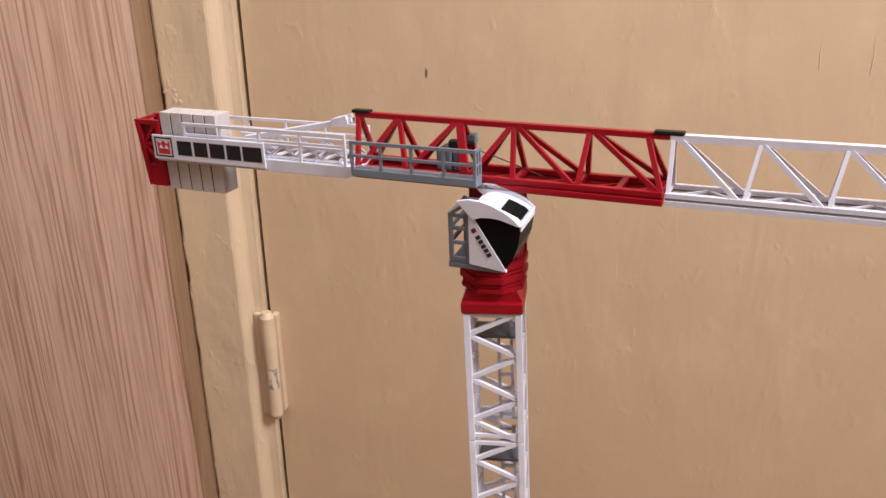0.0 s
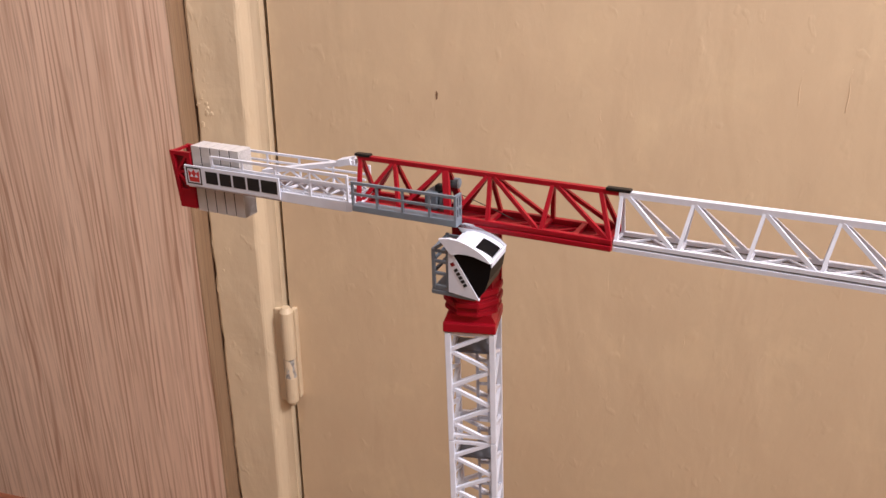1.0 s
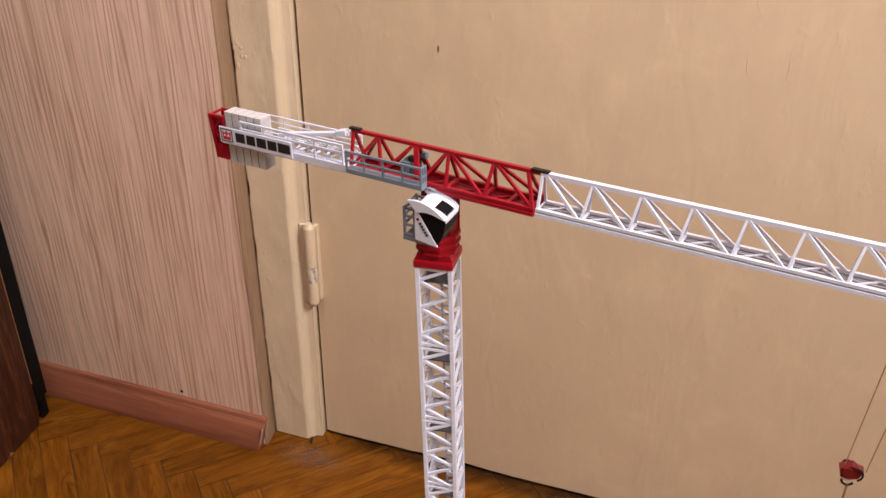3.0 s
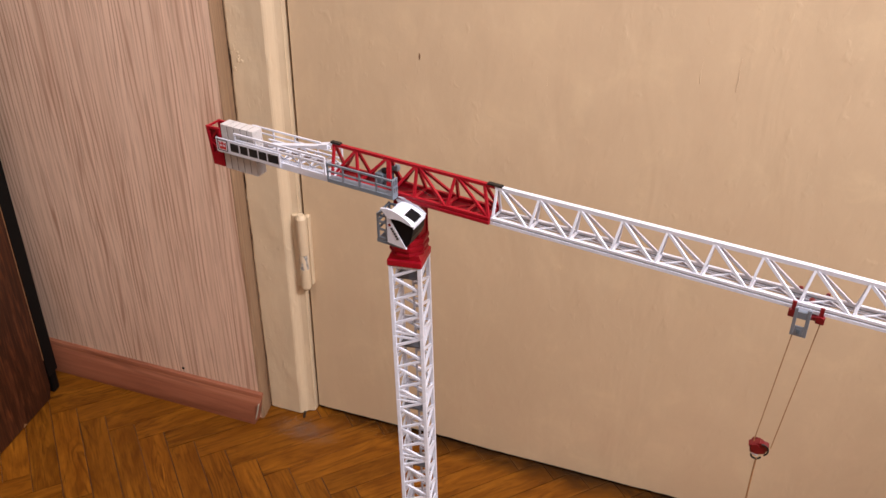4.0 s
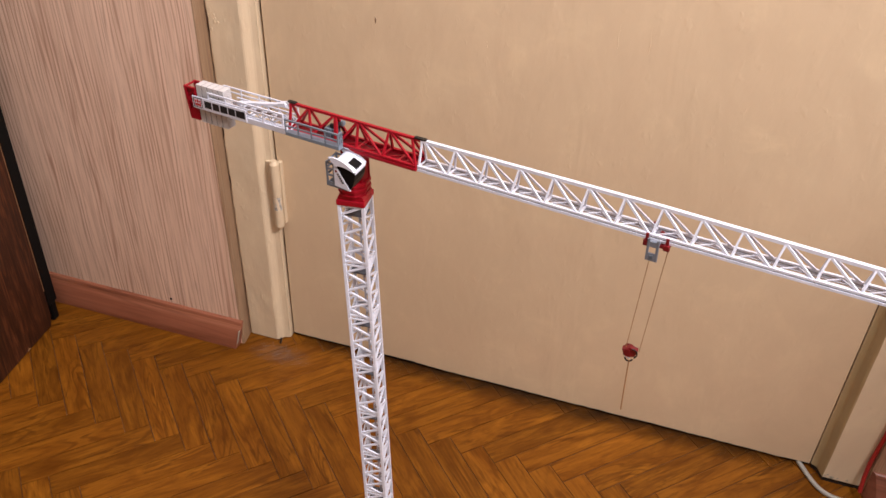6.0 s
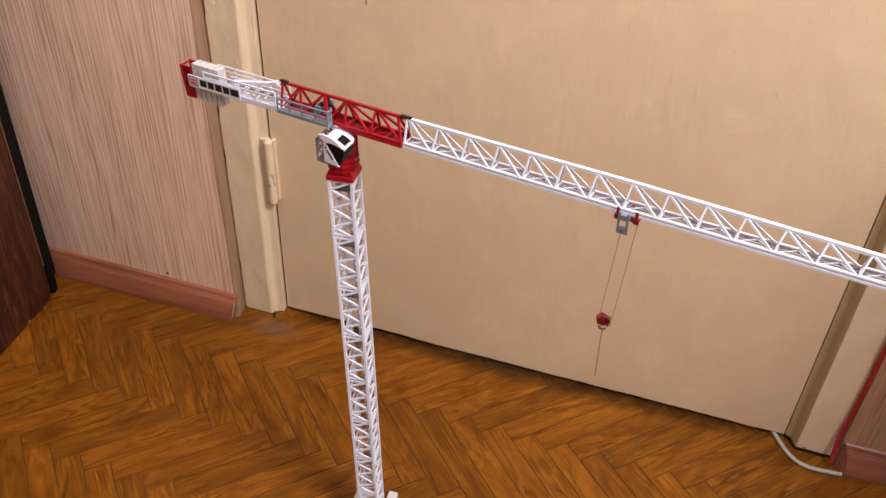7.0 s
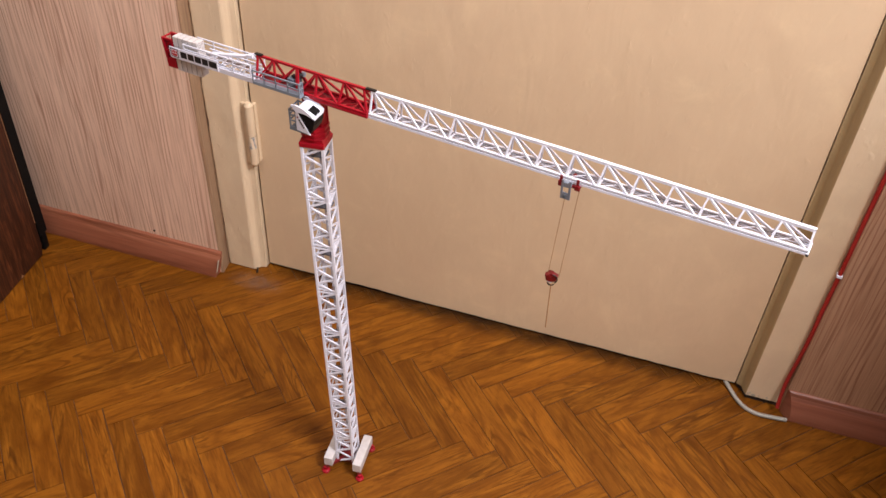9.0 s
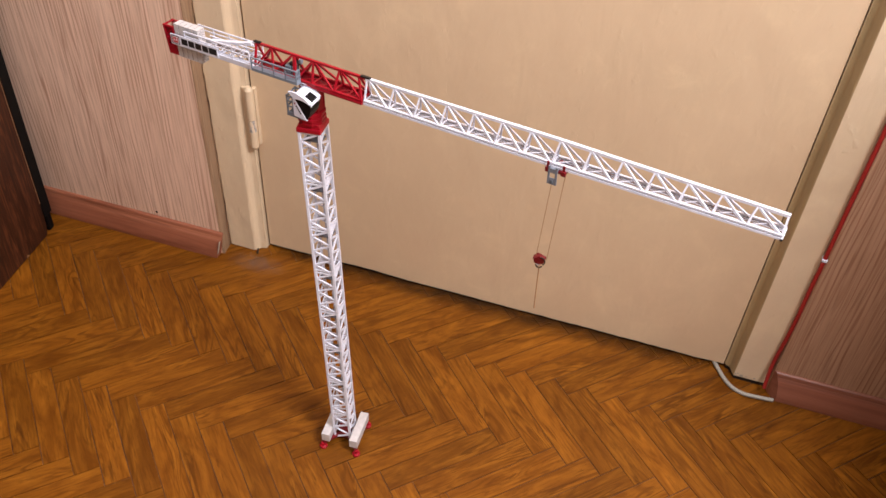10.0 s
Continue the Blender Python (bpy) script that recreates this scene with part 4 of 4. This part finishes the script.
    box(e, (-0.1828, -0.0105, 0.0776), (-0.1812, 0.0005, 0.0790))
    end = part("end_frame", e, RED, deck, "red braced frame behind the counterweights")
    inner = bmesh.new()
    prism(inner, [(-0.1812, 0.0776), (-0.1700, 0.0776), (-0.1700, 0.0484), (-0.1782, 0.0484)], -0.0104, -0.0096, "y")
    part("inner_panel", inner, DARK_RED, end, "dark red inner panel")


def build_platform():
    """Blue-grey side platform with railing beside the red section."""
    y0, y1 = -0.0190, -0.0126
    deck = part("side_platform", made(box, (-0.0578, y0, 0.0630), (0.0004, y1, 0.0664), 0.0003), GREY, crane, "blue-grey side platform", JIB)
    railing(deck, -0.0578, 0.0004, y0 + 0.0006, 0.0664, 0.0786, (-0.0573, -0.0432, -0.0288, -0.0140, -0.0002), GREY, [(-0.0573, -0.0002, 0.0722)], 0.0012)
    end = bmesh.new()
    for z in (0.0664, 0.0716, 0.0774):
        box(end, (-0.0008, y0 + 0.0013, z), (0.0004, y1, z + 0.0012))
    for y in (y0 + 0.0026, y1 - 0.0012):
        box(end, (-0.00075, y, 0.0665), (0.00035, y + 0.0012, 0.0785))
    part("end_railing", end, GREY, deck)


def build_cab():
    n, f = -0.0282, -0.0120          # near and far side
    roof_arc = [(-0.0042, 0.0602), (0.0010, 0.0612), (0.0060, 0.0609), (0.0110, 0.0596), (0.0160, 0.0574), (0.0200, 0.0548), (0.0226, 0.0522)]
    under = [(0.0215, 0.0522), (0.0180, 0.0532), (0.0140, 0.0543), (0.0100, 0.0546), (0.0060, 0.0543), (0.0025, 0.0530), (0.0005, 0.0552)]
    # white shell: rear wall, floor, side triangles
    shell = bmesh.new()
    prism(shell, [(0.0004, 0.0545), (0.0004, 0.0335), (0.0163, 0.0318), (0.0155, 0.0335), (0.0026, 0.0535)], n, n + 0.0012, "y")
    prism(shell, [(0.0004, 0.0545), (0.0004, 0.0335), (0.0060, 0.0330), (0.0026, 0.0535)], f - 0.0012, f, "y")
    box(shell, (0.0004, n + 0.0012, 0.0335), (0.0014, f - 0.0012, 0.0560))
    cab = part("cab", shell, WHITE, crane, "white driver's cab with black glazing", JIB)
    # glazed body
    glass = bmesh.new()
    o = [(0.0030, 0.0530), (0.0158, 0.0328), (0.0190, 0.0372), (0.0212, 0.0430), (0.0222, 0.0490), (0.0221, 0.0520), (0.0160, 0.0540), (0.0100, 0.0546)]
    prism(glass, o, n + 0.0004, f - 0.0004, "y")
    part("glazing", glass, DARK_GLASS, cab, "black curved windscreen and side glass")
    lip = bmesh.new()
    bar(lip, (0.0150, n + 0.0005, 0.0322), (0.0150, f - 0.0005, 0.0322), 0.0008, 0.0008)
    part("sill", lip, DARK_GLASS, cab, "black sill")
    # roof: two crescent cheeks and a sunken curved top
    for y in (n - 0.0008, f - 0.0006):
        cheek = bmesh.new()
        far = y > -0.02
        prism(cheek, [(a, b - (0.0007 * (1 - max(a, 0.0) / 0.03) if far else 0.0)) for a, b in roof_arc] + under, y, y + 0.0014, "y")
        part("roof_cheek", cheek, WHITE, cab)
    top = bmesh.new()
    deep = [(0.0022, 0.0568), (0.0060, 0.0574), (0.0110, 0.0568), (0.0160, 0.0552), (0.0200, 0.0534), (0.0226, 0.0512)]
    a, b = deep, [(x, z - 0.0016) for x, z in reversed(deep)]
    prism(top, a + b, n + 0.0006, f - 0.0006, "y")
    roof = part("roof", top, WHITE, cab)
    hatch = bmesh.new()
    seg = [(0.0128, 0.0566), (0.0160, 0.0556), (0.0200, 0.0538), (0.0212, 0.0528)]
    prism(hatch, seg + [(x, z - 0.0006) for x, z in reversed(seg)], n + 0.0040, f - 0.0036, "y")
    part("roof_window", hatch, DARK_GLASS, cab, "black roof window")
    visor = bmesh.new()
    box(visor, (0.0216, n + 0.0006, 0.0508), (0.0228, f - 0.0006, 0.0523), 0.0002)
    part("visor", visor, WHITE, cab)
    # small print on the side triangle: a red square and five dark blocks, sloping
    d = Vector((0.0125, 0.0, -0.0190)).normalized()
    start = Vector((0.0022, n - 0.0002, 0.0490))
    def chip(a, b, mat, name):
        side = Vector((-d.z, 0, d.x)) * -0.0010
        q = [start + d * a + side, start + d * b + side, start + d * b - side, start + d * a - side]
        bm = bmesh.new()
        prism(bm, [(p.x, p.z) for p in q], n - 0.0002, n + 0.0001, "y")
        part(name, bm, mat, cab)
    chip(0.0, 0.0018, DARK_RED, "mark")
    for k in range(5):
        chip(0.0034 + k * 0.0021, 0.0034 + k * 0.0021 + 0.0015, INK, "lettering_block")
    # grey access cage behind the cab
    cage = part("access_cage", made(box, (-0.0092, n + 0.0004, 0.0308), (0.0140, f - 0.0004, 0.0330), 0.0003), CAGE_GREY, cab, "blue-grey access cage")
    for y in (n + 0.0004, f - 0.0016):
        g = bmesh.new()
        box(g, (-0.0088, y, 0.0334), (-0.0070, y + 0.0012, 0.0545), 0.0003)
        box(g, (-0.0012, y, 0.0334), (0.0004, y + 0.0012, 0.0545), 0.0003)
        for z in (0.0350, 0.0418, 0.0480, 0.0533):
            box(g, (-0.0070, y + 0.0001, z - 0.0007 if z > 0.036 else 0.0334), (-0.0012, y + 0.0011, z + 0.0007), 0.0001)
        part("cage_side", g, CAGE_GREY, cage)
    back = bmesh.new()
    for z in (0.0418, 0.0480, 0.0533):
        box(back, (-0.0088, n + 0.0016, z - 0.0007), (-0.0076, f - 0.0016, z + 0.0007))
    part("cage_back", back, CAGE_GREY, cage)
    brace = bmesh.new()
    bar(brace, (-0.0070, n + 0.0010, 0.0545), (-0.0005, n + 0.0010, 0.0590), 0.0014)
    part("cage_brace", brace, CAGE_GREY, cage)
    # the cab is sheared to fit the camera's view: its far side is the higher one
    for ob in [cab, *cab.children_recursive]:
        for v in ob.data.vertices:
            v.co.x += 0.03 * max(0.0, v.co.y - n)
            v.co.z += 0.17 * max(0.0, v.co.y - n)


def build_trolley():
    """Trolley under the jib; thread and hook block hang plumb below it."""
    x = 0.2786
    b = bmesh.new()
    for y in (YC - 0.0108, YC + 0.0096):
        box(b, (x - 0.0050, y, 0.0450), (x - 0.0030, y + 0.0012, 0.0640), 0.0003)
        box(b, (x + 0.0020, y, 0.0450), (x + 0.0042, y + 0.0012, 0.0640), 0.0003)
        for z0, z1 in ((0.0450, 0.0518), (0.0572, 0.0618)):
            box(b, (x - 0.0030, y + 0.0001, z0), (x + 0.0020, y + 0.0011, z1), 0.0002)
    box(b, (x - 0.0050, YC - 0.0100, 0.0590), (x + 0.0042, YC + 0.0100, 0.0612), 0.0003)
    trolley = part("trolley", b, TROLLEY_GREY, crane, "blue-grey trolley bracket under the jib", JIB)
    for dx in (-0.0060, 0.0092):
        for y in (YC - 0.0100, YC + 0.0072):
            w = bmesh.new()
            box(w, (x + dx - 0.0024, y, 0.0564), (x + dx + 0.0024, y + 0.0026, 0.0612), 0.0005)
            rod(w, (x + dx, y - 0.0007, 0.0596), (x + dx, y + 0.0033, 0.0596), 0.0021, 12)
            box(w, (x + dx - 0.0012, y + 0.0004, 0.0612), (x + dx + 0.0012, y + 0.0016, 0.0672), 0.0002)
            part("trolley_wheel", w, DARK_RED, trolley, "dark red trolley wheel in its block")
        ax = bmesh.new()
        box(ax, (x + dx - 0.0018, YC - 0.0072, 0.0570), (x + dx + 0.0018, YC + 0.0070, 0.0602), 0.0004)
        part("axle_box", ax, DARK_RED, trolley)
    part("slot", made(box, (x - 0.0016, YC - 0.0111, 0.0468), (x + 0.0006, YC - 0.0106, 0.0500), 0.0001), WINCH_GREY, trolley, "dark slot in the bracket")
    part("cross_body", made(box, (x - 0.0060, YC - 0.0092, 0.0574), (x + 0.0092, YC + 0.0088, 0.0600), 0.0004), DARK_RED, trolley, "dark red trolley body")
    part("sheave", made(rod, (x + 0.002, YC - 0.003, 0.0628), (x + 0.002, YC + 0.003, 0.0628), 0.0020, 14), DARK_RED, trolley)
    # plumb threads in the crane's own coordinates
    left, right = JIB @ Vector((x - 0.0035, YC, 0.0450)), JIB @ Vector((x + 0.0098, YC - 0.004, 0.0560))
    hook = Vector((left.x - 0.0001, left.y - 0.0005, 0.4755))
    for p, q in ((left, hook + Vector((-0.0035, 0, 0.003))), (right, hook + Vector((0.0074, -0.002, 0.002)))):
        part("hoist_thread", curve_tube("hoist_thread", [p, (p + q) / 2 + Vector((0, 0, 0)), q], 0.00032, THREAD), None, crane, "thin brown hoist thread")
    blk = bmesh.new()
    prism(blk, [(hook.x - 0.0064, hook.z + 0.0010), (hook.x - 0.0048, hook.z - 0.0014), (hook.x - 0.0046, hook.z - 0.0048), (hook.x + 0.0004, hook.z - 0.0058), (hook.x + 0.0050, hook.z - 0.0040),
                (hook.x + 0.0054, hook.z - 0.0006), (hook.x + 0.0066, hook.z + 0.0022), (hook.x + 0.0030, hook.z + 0.0026), (hook.x + 0.0002, hook.z + 0.0050), (hook.x - 0.0026, hook.z + 0.0028)], hook.y - 0.0026, hook.y + 0.0026, "y")
    bmesh.ops.bevel(blk, geom=list(blk.edges), offset=0.0003, segments=1, affect="EDGES")
    block = part("hook_block", blk, HOOK_RED, crane, "dark red hook block")
    for y in (hook.y - 0.0036, hook.y + 0.0036):
        part("pulley", made(rod, (hook.x - 0.002, y - 0.0003, hook.z + 0.001), (hook.x - 0.002, y + 0.0003, hook.z + 0.001), 0.0026, 14), HOOK_RED, block)
    rim = [hook + Vector((0.0012 + 0.0052 * math.cos(a), -0.0031, -0.0008 + 0.0052 * math.sin(a))) for a in np.linspace(1.5, -0.9, 8)]
    part("guard", curve_tube("guard", rim, 0.0006, BLACK), None, block, "dark curved rope guard")
    part("hook_tip", made(rod, hook + Vector((-0.0030, -0.0010, -0.0066)), hook + Vector((0.0012, -0.0010, -0.0080)), 0.0007, 8), WHITE, block, "white edge over the hook")
    pts = [hook + Vector((0.0004 + 0.0032 * math.cos(a), 0, -0.0088 + 0.0032 * math.sin(a))) for a in np.linspace(1.6, 6.0, 9)]
    part("hook", curve_tube("hook", pts, 0.0007, BLACK), None, block, "black hook")
    tail = [hook + Vector((0.0010, 0.0, -0.0110)), hook + Vector((0.0016, 0.0, -0.035)), hook + Vector((0.0030, -0.002, -0.067))]
    part("tail_thread", curve_tube("tail_thread", tail, 0.00065, THREAD), None, block, "loose brown thread end")


build_mast()
build_undercarriage()
build_slewing_part()
build_red_section()
build_white_jib()
build_counter_jib()
build_platform()
build_cab()
build_trolley()


# ---------------------------------------------------------------- other things
def build_cabinet():
    ob = new("cabinet")
    tagged(ob, "tall dark walnut veneered cabinet with black edging, beside the wall", "cabinet")
    x1 = -0.381
    ob.matrix_basis = Matrix.Translation((x1, -0.10, 0)) @ Matrix.Rotation(radians(6.0), 4, "Z") @ Matrix.Rotation(radians(1.2), 4, "Y") @ Matrix.Translation((-x1, 0.10, 0))
    # the upper part, out of view, is made up to darken the wall alongside
    side = bmesh.new()
    prism(side, [(-0.111, 0.020), (-0.117, 0.003), (-0.55, 0.003), (-0.55, 1.85), (-0.111, 1.85)], x1 - 0.016, x1, "x")
    part("side_panel", side, CABINET_WOOD, ob)
    part("back_edge", made(box, (x1 - 0.016, -0.1095, 0.0380), (x1 + 0.001, -0.088, 1.85), 0.001), BLACK_EDGE, ob, "black back edging")
    part("edge_strip", made(box, (x1 - 0.016, -0.1106, 0.070), (x1 + 0.0004, -0.1097, 1.85)), PALE_WOOD, ob, "thin pale edge strip")
    part("foot", made(box, (x1 - 0.018, -0.1020, 0.0), (x1 - 0.003, -0.0880, 0.0375), 0.003), BLACK_EDGE, ob, "black plastic foot")
    part("chip", made(prism, [(-0.172, 0.0034), (-0.180, 0.0034), (-0.177, 0.0085)], x1, x1 + 0.0006, "x"), PALE_WOOD, ob, "pale chip in the veneer")
    part("foot", made(box, (x1 - 0.046, -0.52, 0.0), (x1 - 0.020, -0.48, 0.0118), 0.002), BLACK_EDGE, ob, "black plastic foot")
    part("top", made(box, (-0.88, -0.56, 1.8505), (x1 + 0.004, -0.085, 1.870), 0.002), CABINET_WOOD, ob)
    part("side_panel", made(box, (-0.876, -0.55, 0.0), (-0.86, -0.10, 1.85), 0.001), CABINET_WOOD, ob)
    part("front", made(box, (-0.8595, -0.549, 0.012), (x1 - 0.0165, -0.533, 1.8495), 0.001), CABINET_WOOD, ob)
    part("back_panel", made(box, (-0.8595, -0.106, 0.012), (x1 - 0.0165, -0.100, 1.8495)), CABINET_WOOD, ob)


def build_cables():
    red = [(0.8630, -0.034, 0.014), (0.8610, -0.0250, 0.05), (0.8640, -0.0240, 0.10), (0.8660, -0.0250, 0.16), (0.8650, -0.0245, 0.22), (0.8660, -0.0250, 0.28), (0.8650, -0.0245, 0.40),
           (0.8660, -0.0250, 0.55), (0.8660, -0.0250, 1.0), (0.8660, -0.0250, 2.05)]
    cord = tagged(part("cable", curve_tube("cable", red, 0.0029, CORD_RED), None), "thin red cable fixed up the edge of the door frame", "cable")
    for z in (0.279, 0.62, 0.98, 1.4):
        part("cable_clip", made(box, (0.8622, -0.0290, z - 0.0022), (0.8695, -0.0195, z + 0.0022), 0.001), WHITE, cord, "white cable clip")
    grey = [(0.786, 0.004, 0.0035), (0.794, -0.010, 0.0035), (0.804, -0.027, 0.0035), (0.817, -0.041, 0.0035), (0.834, -0.0475, 0.0035), (0.852, -0.0470, 0.0035), (0.880, -0.044, 0.0035)]
    tagged(part("cable", curve_tube("cable", grey, 0.0032, CORD_GREY), None), "grey cable curving across the floor round the frame", "cable")


def build_unseen_pendants():
    """A made-up ceiling rose, cord and lamp holder, out of view, over each bulb."""
    for (x, y, z), watts in LAMPS:
        ob = new("pendant_light")
        ob.location = (x, y, ROOM_H)
        tagged(ob, "unseen plain white pendant light with a bare bulb, made up to hold a lamp", "pendant light", "pendant lights")
        drop = z + 0.30 - ROOM_H
        part("ceiling_rose", made(rod, (0, 0, -0.03), (0, 0, 0), 0.05, 30, 0.06), CEILING_WHITE, ob)
        part("cord", made(rod, (0, 0, drop), (0, 0, -0.0305), 0.003, 12), CEILING_WHITE, ob)
        part("lamp_holder", made(rod, (0, 0, drop - 0.05), (0, 0, drop), 0.02, 18, 0.012), BLACK, ob, "black lamp holder")


def build_dust():
    """A film of dust with a few loose flakes, lying by the foot of the door frame."""
    rnd = random.Random(11)
    bm = bmesh.new()
    ring = [bm.verts.new((0.004 + 0.062 * math.cos(a) * rnd.uniform(0.85, 1.1), -0.052 + 0.026 * math.sin(a) * rnd.uniform(0.85, 1.1), 0.0007)) for a in np.linspace(0, 2 * math.pi, 40, endpoint=False)]
    bm.faces.new(ring)
    film = tagged(part("dust", bm, DUST_FILM), "thin grey film of dust on the parquet by the door frame", "dust", kind="stuff")
    bm = bmesh.new()
    for k in range(26):
        x, y = rnd.gauss(-0.008, 0.018), -0.026 - abs(rnd.gauss(0, 0.012))
        r = rnd.uniform(0.0004, 0.0012)
        n = rnd.randint(4, 6)
        turn = rnd.uniform(0, 6.28)
        prism(bm, [(x + r * rnd.uniform(0.5, 1.3) * math.cos(turn + 6.283 * j / n), y + r * rnd.uniform(0.5, 1.3) * math.sin(turn + 6.283 * j / n)) for j in range(n)], 0.0001, 0.0004 + 0.3 * r, "z")
    part("flakes", bm, DUST, film, "small dull flakes of paint")
    # old polish and dirt along the threshold, with the door's contact shade painted in, and a ragged edge
    bm = bmesh.new()
    near = [bm.verts.new((0.02 + 0.76 * k / 60, -0.034 - 0.006 * uneven(k, 4.0, 0.4), 0.0006)) for k in range(61)]
    far = [bm.verts.new((0.78 - 0.76 * k / 60, 0.005, 0.0006)) for k in range(61)]
    bm.faces.new(near + far)
    tagged(part("grime", bm, GRIME_SHADE_FILM), "dark brown grime and painted contact shade on the parquet along the door", "grime", kind="stuff")


build_dust()
build_cabinet()
build_cables()
build_unseen_pendants()
build_floor()
